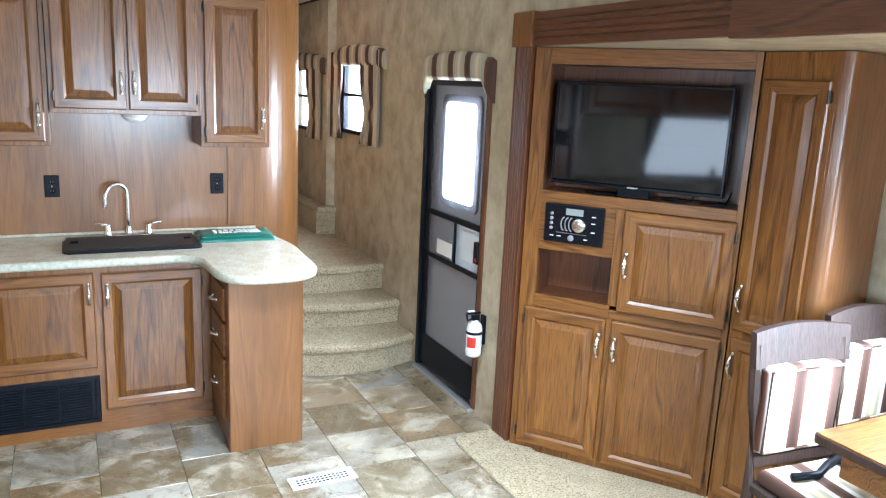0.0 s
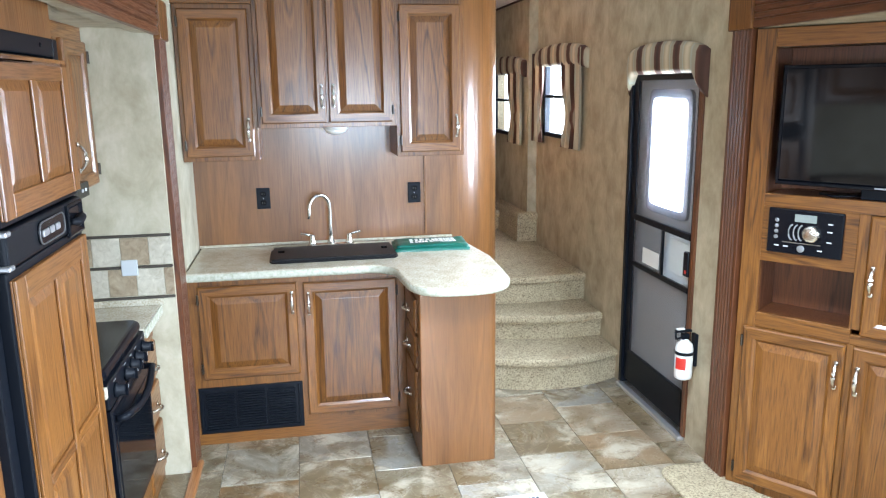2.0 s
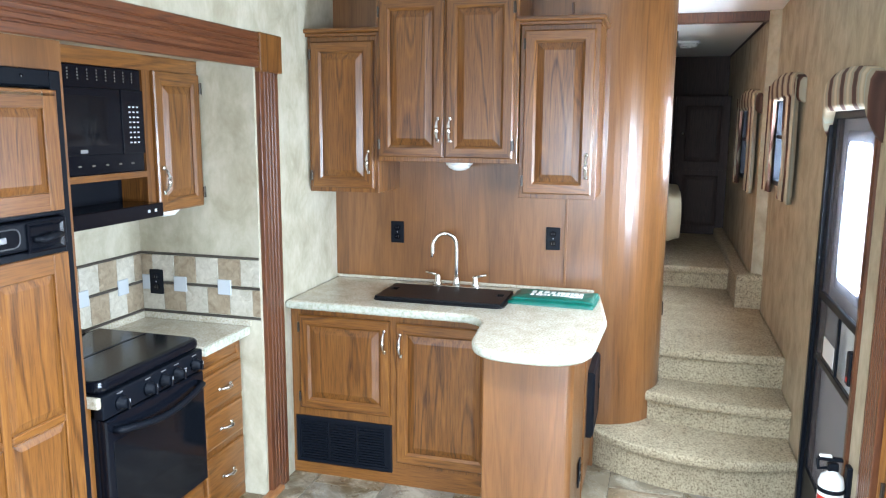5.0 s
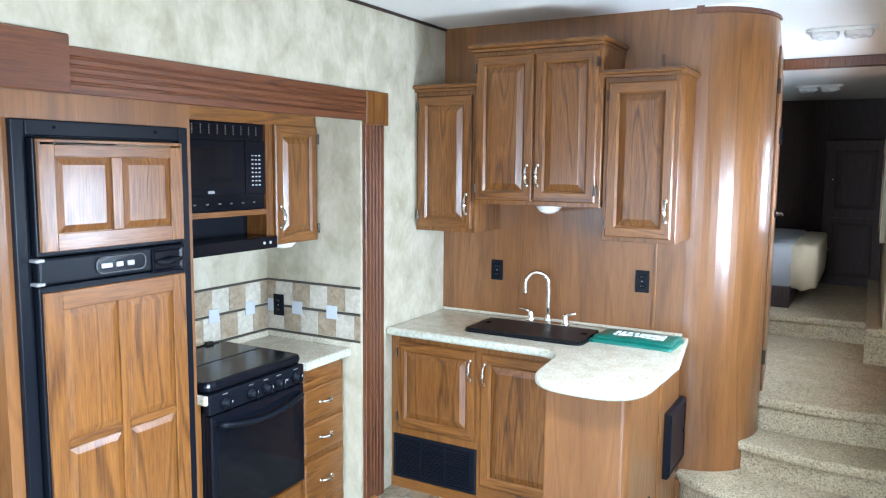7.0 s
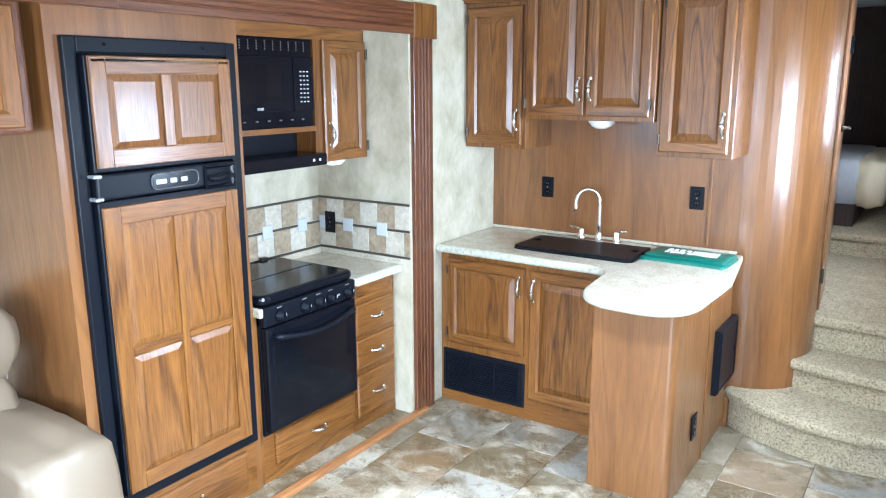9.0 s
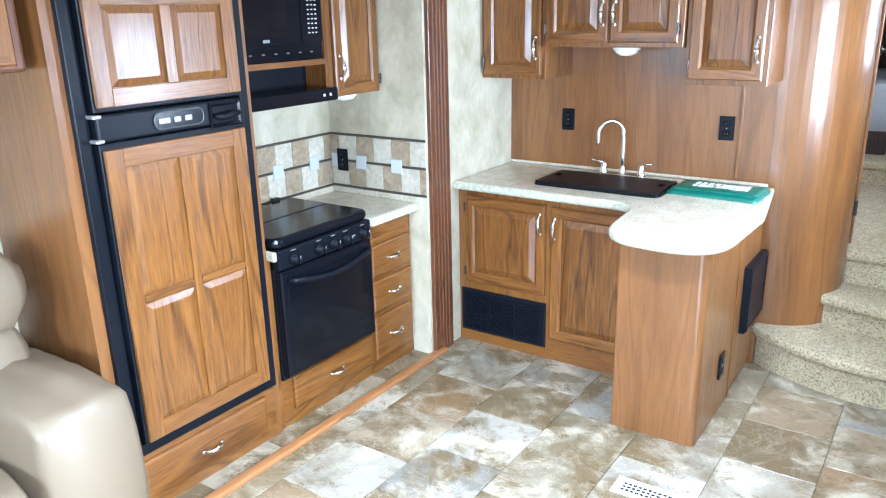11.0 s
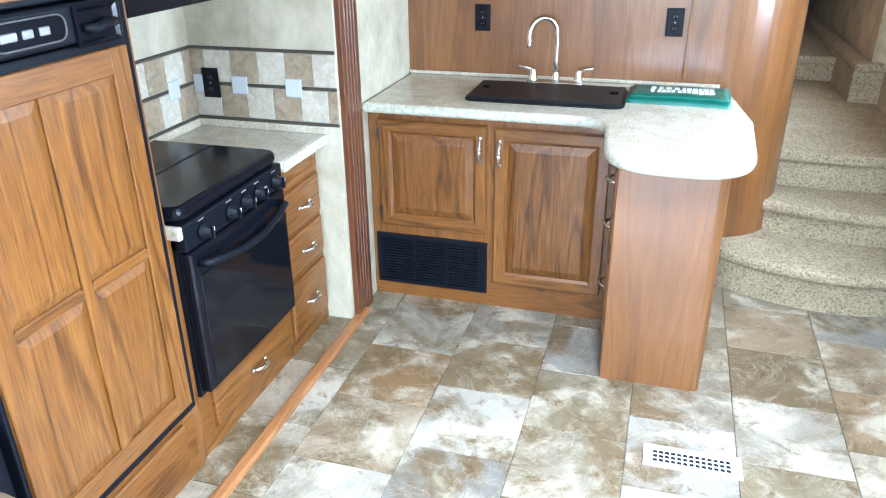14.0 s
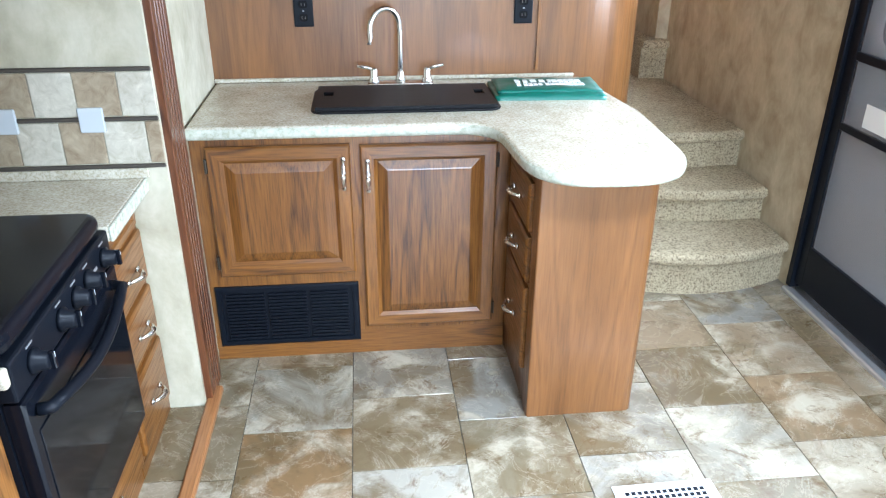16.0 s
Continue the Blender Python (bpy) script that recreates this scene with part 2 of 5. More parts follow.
sky_glow = bpy.data.materials.new("overcast_backdrop")
sky_glow.use_nodes = True
nt = sky_glow.node_tree
em = nt.nodes.new("ShaderNodeEmission")
em.inputs[0].default_value = (0.9, 0.95, 1.0, 1)
em.inputs[1].default_value = 4.5
nt.links.new(em.outputs[0], nt.nodes["Material Output"].inputs[0])

glass, nt, b = mat("window_glass", (0.95, 0.97, 0.97), 0.02)
b.inputs["Transmission Weight"].default_value = 1.0
b.inputs["IOR"].default_value = 1.1

# insect screen: a fine grey mesh that lets part of the light through
mesh_screen = bpy.data.materials.new("insect_screen")
mesh_screen.use_nodes = True
nt = mesh_screen.node_tree
b = nt.nodes["Principled BSDF"]
b.inputs["Base Color"].default_value = (0.16, 0.15, 0.16, 1)
b.inputs["Roughness"].default_value = 0.7
tr = nt.nodes.new("ShaderNodeBsdfTransparent")
mx = nt.nodes.new("ShaderNodeMixShader")
mx.inputs[0].default_value = 0.3
nt.links.new(tr.outputs[0], mx.inputs[1])
nt.links.new(b.outputs[0], mx.inputs[2])
nt.links.new(mx.outputs[0], nt.nodes["Material Output"].inputs[0])


def striped(name, base, bands=1.55):
    """Curtain cloth with wavy upright bands in rust, brown and cream."""
    m, nt2, b2 = mat(name, base, 0.8)
    w = nt2.nodes.new("ShaderNodeTexWave")
    w.bands_direction = "X"
    w.inputs["Scale"].default_value = bands
    w.inputs["Distortion"].default_value = 1.3
    w.inputs["Detail Scale"].default_value = 0.8
    nt2.links.new(coords(nt2, (1, 1, 0.35), False), w.inputs["Vector"])
    col2 = ramp(nt2, w.outputs["Fac"], [(0.0, (0.05, 0.02, 0.012)), (0.2, (0.12, 0.045, 0.025)), (0.27, base), (0.6, base), (0.66, (0.36, 0.37, 0.3)), (0.86, (0.4, 0.33, 0.22)), (1.0, (0.55, 0.46, 0.32))])
    nt2.links.new(col2, b2.inputs["Base Color"])
    bump(nt2, b2, noise_tex(nt2, coords(nt2), 300), 0.3, 0.0008)
    return m


cloth = striped("striped_cloth", (0.34, 0.3, 0.215))
cloth_pale = striped("pale_striped_cloth", (0.62, 0.61, 0.57), 1.9)


# ---------------------------------------------------------------- builders
def mesh_of(bm, name, mats, smooth=False):
    me = bpy.data.meshes.new(name)
    bm.to_mesh(me)
    bm.free()
    for m in mats if isinstance(mats, (list, tuple)) else [mats]:
        me.materials.append(m)
    if smooth:
        for p in me.polygons:
            p.use_smooth = True
    return me


def part(name, bm, material, parent, label="", m=None, smooth=False):
    ob = new(name, mesh_of(bm, name, material, smooth))
    ob.parent = parent
    if m is not None:
        ob.matrix_basis = m
    return tagged(ob, label)


def thing(name, m, label, category, group="", kind=""):
    ob = new(name)
    ob.matrix_basis = m
    ob.empty_display_size = 0.1
    return tagged(ob, label, category, group, kind)


def solo(name, bm, material, label, category="", kind="", m=None, group="", smooth=False):
    ob = new(name, mesh_of(bm, name, material, smooth))
    if m is not None:
        ob.matrix_basis = m
    return tagged(ob, label, category, group, kind)


def box(x0, x1, y0, y1, z0, z1, bevel=0.0, seg=1, bm=None):
    own = bmesh.new()
    bmesh.ops.create_cube(own, size=1)
    bmesh.ops.scale(own, vec=(x1 - x0, y1 - y0, z1 - z0), verts=own.verts)
    bmesh.ops.translate(own, vec=((x0 + x1) / 2, (y0 + y1) / 2, (z0 + z1) / 2), verts=own.verts)
    if bevel:
        bmesh.ops.bevel(own, geom=own.edges[:], offset=bevel, segments=seg, profile=0.5, affect="EDGES")
    return own if bm is None else join(bm, own)


def join(bm, other):
    me = bpy.data.meshes.new("tmp")
    other.to_mesh(me)
    other.free()
    bm.from_mesh(me)
    bpy.data.meshes.remove(me)
    return bm


def prism(outline, z0, z1, bevel=0.0, seg=2):
    """An upright prism over a plan outline."""
    bm = bmesh.new()
    vs = [bm.verts.new((x, y, z0)) for x, y in outline]
    f = bm.faces.new(vs)
    r = bmesh.ops.extrude_face_region(bm, geom=[f])
    bmesh.ops.translate(bm, vec=(0, 0, z1 - z0), verts=[g for g in r["geom"] if isinstance(g, bmesh.types.BMVert)])
    bmesh.ops.recalc_face_normals(bm, faces=bm.faces)
    if bevel:
        flat = [e for e in bm.edges if abs(e.verts[0].co.z - e.verts[1].co.z) < 1e-5]
        bmesh.ops.bevel(bm, geom=flat, offset=bevel, segments=seg, profile=0.5, affect="EDGES")
    return bm


def rounded(corners, steps=8):
    """Plan outline through corners (x, y, radius)."""
    out = []
    n = len(corners)
    for i, (x, y, r) in enumerate(corners):
        p = Vector((x, y))
        a, c = Vector(corners[i - 1][:2]) - p, Vector(corners[(i + 1) % n][:2]) - p
        if r <= 0:
            out.append((x, y))
            continue
        half = a.angle(c) / 2
        d = min(r / math.tan(half), a.length * 0.49, c.length * 0.49)
        s, e = p + a.normalized() * d, p + c.normalized() * d
        for k in range(steps + 1):
            t = k / steps
            q = s * (1 - t) ** 2 + p * 2 * t * (1 - t) + e * t * t
            out.append((q.x, q.y))
    return out


def tube(points, radius, sides=10, closed=False):
    """A round bar along points."""
    bm = bmesh.new()
    pts = [Vector(p) for p in points]
    rings = []
    up = Vector((0, 0, 1))
    for i, p in enumerate(pts):
        d = (pts[min(i + 1, len(pts) - 1)] - pts[max(i - 1, 0)]).normalized()
        s = d.cross(up)
        s = s.normalized() if s.length > 0.05 else d.cross(Vector((0, 1, 0))).normalized()
        u = s.cross(d).normalized()
        r = radius[i] if isinstance(radius, (list, tuple)) else radius
        rings.append([bm.verts.new(p + s * math.cos(a) * r + u * math.sin(a) * r) for a in (2 * math.pi * k / sides for k in range(sides))])
    for a, c in zip(rings, rings[1:]):
        for k in range(sides):
            bm.faces.new((a[k], a[(k + 1) % sides], c[(k + 1) % sides], c[k]))
    bm.faces.new(rings[0][::-1])
    bm.faces.new(rings[-1])
    bmesh.ops.recalc_face_normals(bm, faces=bm.faces)
    return bm


def lathe(profile, sides=24):
    """A turned body round z from (radius, height) pairs."""
    bm = bmesh.new()
    rings = [[bm.verts.new((max(r, 1e-4) * math.cos(a), max(r, 1e-4) * math.sin(a), z)) for a in (2 * math.pi * k / sides for k in range(sides))] for r, z in profile]
    for a, c in zip(rings, rings[1:]):
        for k in range(sides):
            bm.faces.new((a[k], a[(k + 1) % sides], c[(k + 1) % sides], c[k]))
    bm.faces.new(rings[0][::-1])
    bm.faces.new(rings[-1])
    bmesh.ops.recalc_face_normals(bm, faces=bm.faces)
    return bm


def stepped(w, h, profile, cap=True):
    """A board w by h in the x-z plane that faces -y: (inset, depth towards the room) rings. Sides carry slot 1, top and bottom slot 0."""
    bm = bmesh.new()
    rings = [[bm.verts.new(p) for p in ((i, -d, i), (w - i, -d, i), (w - i, -d, h - i), (i, -d, h - i))] for i, d in profile]
    for a, c in zip(rings, rings[1:]):
        for k in range(4):
            f = bm.faces.new((a[k], a[(k + 1) % 4], c[(k + 1) % 4], c[k]))
            f.material_index = 0 if k in (1, 3) else 1
    if cap:
        bm.faces.new(rings[-1])
    return bm


def arch_pull(length=0.1, lift=0.026, upright=True):
    """A bowed strap pull with a foot at either end, standing off towards -y."""
    pts, rad = [], []
    for k in range(11):
        t = k / 10
        pts.append((0, -0.006 - lift * math.sin(math.pi * t) ** 0.8, (t - 0.5) * length))
        rad.append(0.0045 + 0.0045 * math.sin(math.pi * t))
    bm = tube(pts, rad, 8)
    for s in (-0.5, 0.5):
        box(-0.008, 0.008, -0.010, 0, s * length - 0.009, s * length + 0.009, 0.003, 1, bm)
    if not upright:
        bmesh.ops.rotate(bm, cent=(0, 0, 0), matrix=Matrix.Rotation(radians(90), 3, "Y"), verts=bm.verts)
    return bm


def hinge_bm():
    bm = box(-0.005, 0.005, -0.026, 0, -0.022, 0.022, 0.002)
    return join(bm, tube([(0, -0.026, -0.024), (0, -0.026, 0.024)], 0.005, 8))


def panel_door(parent, x, y, z, w, h, pull="", pull_at=None, hinge="", rail=0.052, flat=False, label=""):
    """A raised-panel door of w by h whose lower left corner is at x, z; its back lies at depth y of the parent."""
    t = 0.02
    d = part("door", stepped(w, h, [(0, 0), (0, t - 0.006), (0.006, t), (rail - 0.008, t), (rail, t - 0.006), (rail + 0.004, t - 0.009)], cap=False), [wood_v, wood_h], parent, label, pose(x, y, z))
    pw, ph = w - 2 * rail - 0.006, h - 2 * rail - 0.006
    part("panel", stepped(pw, ph, [(0, 0.008), (0.002, 0.0085), (0.03, 0.0175), (0.034, 0.0185)]), [wood_v, wood_v], d, "", pose(rail + 0.003, 0, rail + 0.003))
    if pull:
        px = 0.024 if pull == "l" else w - 0.024
        pz = h - 0.11 if pull_at is None else pull_at
        part("handle", arch_pull(), chrome, d, "brushed nickel bow handle", pose(px, -t, pz), True)
    if hinge:
        for hz in (0.06, h - 0.06):
            part("hinge", hinge_bm(), bronze, d, "small dark metal hinge", pose(0.0 if hinge == "l" else w, 0.002, hz))
    return d


def drawer_front(parent, x, y, z, w, h, pull=True, mats=None):
    t = 0.018
    d = part("drawer", stepped(w, h, [(0, 0), (0, t - 0.007), (0.004, t - 0.003), (0.012, t)]), mats or [wood_h, wood_h], parent, "", pose(x, y, z))
    if pull:
        part("handle", arch_pull(0.085, 0.024, False), chrome, d, "brushed nickel bow handle", pose(w / 2, -t, h / 2), True)
    return d


def slab_with_holes(axis, at, thick, u0, u1, v0, v1, holes):
    """A wall of the given thickness with rectangular openings (u0, u1, v0, v1). axis: the wall's normal; v is z."""
    bm = bmesh.new()
    us = sorted({u0, u1, *[h[0] for h in holes], *[h[1] for h in holes]})
    vs = sorted({v0, v1, *[h[2] for h in holes], *[h[3] for h in holes]})
    for a, c in zip(us, us[1:]):
        for d, e in zip(vs, vs[1:]):
            mu, mv = (a + c) / 2, (d + e) / 2
            if any(h[0] < mu < h[1] and h[2] < mv < h[3] for h in holes):
                continue
            if axis == "x":
                box(at, at + thick, a, c, d, e, bm=bm)
            else:
                box(a, c, at, at + thick, d, e, bm=bm)
    bmesh.ops.remove_doubles(bm, verts=bm.verts, dist=1e-5)
    return bm


def structure(name, bm, material, label, smooth=False):
    return solo(name, bm, material, label, kind="structure", smooth=smooth)


FACE_POSX = 90     # turn of a thing that faces +x
FACE_NEGX = -90    # turn of a thing that faces -x

# ---------------------------------------------------------------- the shell
L, R, BACK, CEIL = -0.37, 2.0, 4.32, 2.52
REAR = -2.5
structure("ground", box(-60, 60, -60, 60, -1.1, -1.0), grout, "dark asphalt lot outside the trailer")
structure("backdrop", box(2.9, 2.92, 3.15, 10.5, -0.9, 3.4), sky_glow, "pale overcast daylight beyond the door and hall windows")
floor = structure("floor", box(L - 0.1, R + 0.06, REAR - 0.1, BACK + 0.1, -0.06, -0.004), grout, "dark joints under slate-look vinyl tiles")
structure("ceiling", box(L - 0.1, R + 0.1, REAR - 0.1, 5.9, CEIL, CEIL + 0.05), ceiling_mat, "white textured ceiling board")
structure("wall_rear", slab_with_holes("y", REAR - 0.06, 0.06, L - 0.1, R + 0.1, -0.06, CEIL, [WIN_REAR]), paper, "cream mottled wallpaper rear wall with a window")
# kitchen side: opening for the slide from y -1.3 to 3.49
structure("wall_kitchen_side", slab_with_holes("x", L - 0.07, 0.07, REAR, BACK, -0.06, CEIL, [(-1.3, 3.487, -0.06, 1.965)]), paper, "cream mottled wallpaper wall over the kitchen slide-out")
# door side
DOOR_Y0, DOOR_Y1, DOOR_TOP = 3.322, 4.083, 1.805
JOG = 5.80        # where the wall steps in for the raised bedroom
structure("wall_door_side", slab_with_holes("x", R, 0.06, REAR, JOG, -0.06, CEIL, [(-0.6, 2.97, -0.06, 1.955), (DOOR_Y0, DOOR_Y1, 0.02, DOOR_TOP), (5.09, 5.59, 1.37, 1.9)]), paper_hall, "tan mottled wallpaper wall with the entry door")
structure("wall_hall_door_side", slab_with_holes("x", 1.93, 0.1, JOG, 10.3, -0.06, CEIL, [(6.2, 6.85, 1.33, 1.86)]), paper_hall, "tan mottled wallpaper wall of the bedroom")
structure("wall_sink", box(L, 1.03, BACK, BACK + 0.05, -0.06, CEIL, 0), veneer, "cherry veneer panel wall behind the sink")

# bowed corner of the bathroom wall, from the sink wall into the hall
arc = [(1.03 + 0.335 * math.sin(radians(a)), BACK + 0.335 - 0.335 * math.cos(radians(a))) for a in range(0, 97, 6)]
inner = [(1.03 + 0.305 * math.sin(radians(a)), BACK + 0.335 - 0.305 * math.cos(radians(a))) for a in range(96, -1, -6)]
structure("wall_bowed_corner", prism(arc + inner, -0.06, 2.485), veneer, "bowed cherry veneer wall corner with a satin sheen")
hx, hy = arc[-1]
structure("wall_hall_bath", prism([(hx, hy), (1.215, 6.5), (1.185, 6.5), (hx - 0.03, hy)], 0.3, CEIL), veneer, "cherry veneer hall wall of the bathroom")
cap = [(1.03 + 0.347 * math.sin(radians(a)), BACK + 0.335 - 0.347 * math.cos(radians(a))) for a in range(0, 97, 6)]
structure("trim_bowed_cap", prism(cap + inner, 2.485, CEIL), wood_dark, "dark wood cap along the bowed wall's top")

# hall, bedroom shell
structure("hall_beam", box(1.0, 1.998, 5.82, 5.88, 2.37, 2.436, 0.004), wood_dark, "dark wood beam across the hall ceiling")
bm = box(0.9, 1.999, 4.31, 5.881, 2.434, 2.519)
for vtx in bm.verts:
    if vtx.co.y < 5 and vtx.co.z < 2.5:
        vtx.co.z = 2.512
structure("ceiling_hall", bm, ceiling_mat, "white hall ceiling sloping down to the beam")
structure("ceiling_bedroom", box(-0.6, 1.929, 5.881, 10.4, 2.39, 2.434), ceiling_mat, "white ceiling of the bedroom")
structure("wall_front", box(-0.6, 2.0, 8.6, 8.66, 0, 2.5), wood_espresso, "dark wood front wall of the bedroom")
structure("wall_bedroom_side", box(-0.62, -0.56, 6.9, 10.3, 0, 2.5), paper_hall, "tan wallpaper side wall of the bedroom")
structure("wall_bath_front", box(-0.6, 1.185, 6.46, 6.5, 0.3, 2.5), veneer, "veneer wall between the bathroom and the bedroom")

# made-up frame round the ceiling fill lamp; the ceiling has no opening here
fill_rim = thing("fill_lamp_frame", pose(1.0, 1.9, CEIL), "added white square frame around the ceiling fill lamp", "roof vent", kind="structure")
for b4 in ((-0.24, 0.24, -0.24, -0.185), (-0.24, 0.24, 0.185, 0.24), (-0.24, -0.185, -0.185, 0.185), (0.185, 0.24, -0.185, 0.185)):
    part("frame", box(*b4, -0.022, 0.0, 0.004), ceiling_mat, fill_rim)

# slide of the kitchen
structure("slide_floor_kitchen", box(-1.037, L - 0.001, -1.3, 3.52, -0.06, 0.002), grout, "dark joints under the slide-out's vinyl tiles")
structure("slide_wall_kitchen", slab_with_holes("x", -1.037, 0.05, -1.35, 3.545, 0, 2.03, [WIN_SOFA]), paper, "cream wallpaper back wall of the slide-out")
structure("slide_end_kitchen", box(-0.987, L - 0.001, 3.485, 3.545, 0.0, 2.0), paper, "cream wallpaper end wall beside the range")
structure("slide_end_sofa", box(-0.987, L - 0.07, -1.36, -1.3, 0.0, 2.0), paper, "cream wallpaper end wall beside the sofa")
structure("slide_ceiling_kitchen", box(-1.1, L - 0.002, -1.35, 3.545, 1.985, 2.03), paper, "cream ceiling of the kitchen slide-out")
def plain_window(name, m, w, h, label):
    """A dark-framed window with a meeting rail and a mullion; it faces -y."""
    t = thing(name, m, label, "window", kind="structure")
    for b4 in ((0, 0.035, 0, h), (w - 0.035, w, 0, h), (0.035, w - 0.035, 0, 0.035), (0.035, w - 0.035, h - 0.035, h)):
        part("window_frame", box(b4[0], b4[1], -0.012, 0.012, b4[2], b4[3], 0.003), black_plastic, t)
    part("mullion", box(w * 0.62, w * 0.62 + 0.05, -0.008, 0.008, 0.035, h - 0.035, 0.003), black_plastic, t)
    part("meeting_rail", box(w * 0.62 + 0.05, w - 0.035, -0.008, 0.008, h * 0.5, h * 0.5 + 0.03, 0.003), black_plastic, t)
    return t


plain_window("window_3", pose(-0.992, -0.95, 1.0, 0, 0, FACE_POSX), 1.9, 0.65, "dark-framed window behind the sofa")
plain_window("window_4", pose(WIN_REAR[1], REAR, WIN_REAR[2], 0, 0, 180), 1.3, 0.9, "dark-framed rear window")
plain_window("window_5", pose(3.045, WIN_DINE[1], WIN_DINE[2], 0, 0, FACE_NEGX), 1.3, 0.8, "dark-framed dinette window")
# slide of the dinette
structure("slide_floor_dinette", box(R + 0.06, 3.06, -0.66, 3.0, -0.06, 0.0), carpet, "beige carpet of the dinette slide-out")
structure("slide_wall_dinette", slab_with_holes("x", 3.05, 0.05, -0.66, 3.02, 0, 2.03, [WIN_DINE]), paper, "cream wallpaper outer wall of the dinette slide-out")
structure("slide_end_media", box(R + 0.06, 3.05, 2.98, 3.04, 0, 2.0), paper, "cream wallpaper end wall behind the media cabinet")
structure("slide_end_dinette", box(R + 0.06, 3.05, -0.66, -0.6, 0, 2.0), paper, "cream wallpaper end wall of the dinette slide-out")
structure("slide_ceiling_dinette", box(R + 0.001, 3.1, -0.66, 3.04, 1.946, 1.98), paper, "cream wallpaper ceiling of the dinette slide-out")


def fluted(length, width, depth, grooves, along="z"):
    """A board with shallow grooves cut along its length, facing -y, lower left at the origin."""
    prof = [(0, 0), (0, -depth + 0.003), (0.003, -depth)]
    g = width / (grooves + 1.6)
    for k in range(grooves):
        c = (k + 1.3) * g
        prof += [(c - 0.006, -depth), (c - 0.002, -depth + 0.006), (c + 0.002, -depth + 0.006), (c + 0.006, -depth)]
    prof += [(width - 0.003, -depth), (width, -depth + 0.003), (width, 0)]
    bm = bmesh.new()
    a = [bm.verts.new((x, y, 0)) for x, y in prof]
    c = [bm.verts.new((x, y, length)) for x, y in prof]
    for i in range(len(prof) - 1):
        bm.faces.new((a[i], a[i + 1], c[i + 1], c[i]))
    bm.faces.new(a[::-1])
    bm.faces.new(c)
    bmesh.ops.recalc_face_normals(bm, faces=bm.faces)
    return bm


# trim round the two slide openings
trim_l = thing("slide_trim_kitchen", pose(L, 0, 0), "dark-stained fluted wood surround of the kitchen slide-out", "trim", kind="structure")
part("post", fluted(1.94, 0.16, 0.022, 4), wood_dark, trim_l, "", pose(0, 3.50, 0, 0, 0, FACE_POSX))
part("corner_block", box(0, 0.03, 3.498, 3.69, 1.94, 2.104, 0.004), wood_v, trim_l, "square wood corner block")
hd = fluted(1.563, 0.145, 0.022, 4)
bmesh.ops.rotate(hd, cent=(0, 0, 0), matrix=Matrix.Rotation(radians(90), 3, "Y"), verts=hd.verts)
bmesh.ops.rotate(hd, cent=(0, 0, 0), matrix=Matrix.Rotation(radians(90), 3, "Z"), verts=hd.verts)
bmesh.ops.translate(hd, vec=(0, 1.935, 2.102), verts=hd.verts)
part("header", hd, wood_dark_y, trim_l)
part("header", box(0, 0.036, -1.3, 1.935, 1.955, 2.135, 0.005), wood_dark_y, trim_l, "deeper plain header over the sofa")
trim_r = thing("slide_trim_dinette", pose(R, 0, 0), "dark-stained fluted wood surround of the dinette slide-out", "trim", kind="structure")
part("post", fluted(1.943, 0.14, 0.03, 5), wood_dark, trim_r, "", pose(0, 3.075, 0, 0, 0, FACE_NEGX))
part("corner_block", box(-0.042, 0, 2.93, 3.093, 1.943, 2.098, 0.004), wood_v, trim_r, "square wood corner block")
hd = fluted(1.15, 0.145, 0.03, 4)
bmesh.ops.rotate(hd, cent=(0, 0, 0), matrix=Matrix.Rotation(radians(90), 3, "Y"), verts=hd.verts)
bmesh.ops.rotate(hd, cent=(0, 0, 0), matrix=Matrix.Rotation(radians(-90), 3, "Z"), verts=hd.verts)
bmesh.ops.translate(hd, vec=(0, 2.93, 2.092), verts=hd.verts)
part("header", hd, wood_dark_y, trim_r)
part("header", box(-0.046, 0, -0.6, 1.78, 1.938, 2.112, 0.005), wood_dark_y, trim_r, "deeper plain header over the dinette")
structure("threshold_strip", box(L, L + 0.045, -1.3, 3.575, -0.004, 0.022, 0.008, 2), oak_strip, "orange oak strip along the slide-out's floor edge")
structure("trim_ceiling_cove", box(L, L + 0.012, REAR, BACK, CEIL - 0.014, CEIL, 0.002), wood_espresso, "thin dark trim line under the ceiling")
structure("trim_ceiling_cove_right", box(R - 0.012, R, REAR, 4.3, CEIL - 0.014, CEIL, 0.002), wood_espresso, "thin dark trim line under the ceiling")
structure("trim_bedroom_cove", box(1.918, 1.93, 5.89, 10.3, 2.375, 2.39, 0.002), wood_espresso, "thin dark trim line under the bedroom ceiling")

# ---------------------------------------------------------------- steps and carpet
def carpet_step(name, outline, z0, z1, label, nose=0.026):
    """A carpeted step: a riser set back under a rounded tread nose."""
    deep = max(y for x, y in outline)
    lower = [(x, min(y + nose, deep)) for x, y in outline]
    bm = join(prism(lower, z0, z1 - 0.05), prism(outline, z1 - 0.055, z1, 0.02, 3))
    return solo(name, bm, carpet, label, kind="structure")


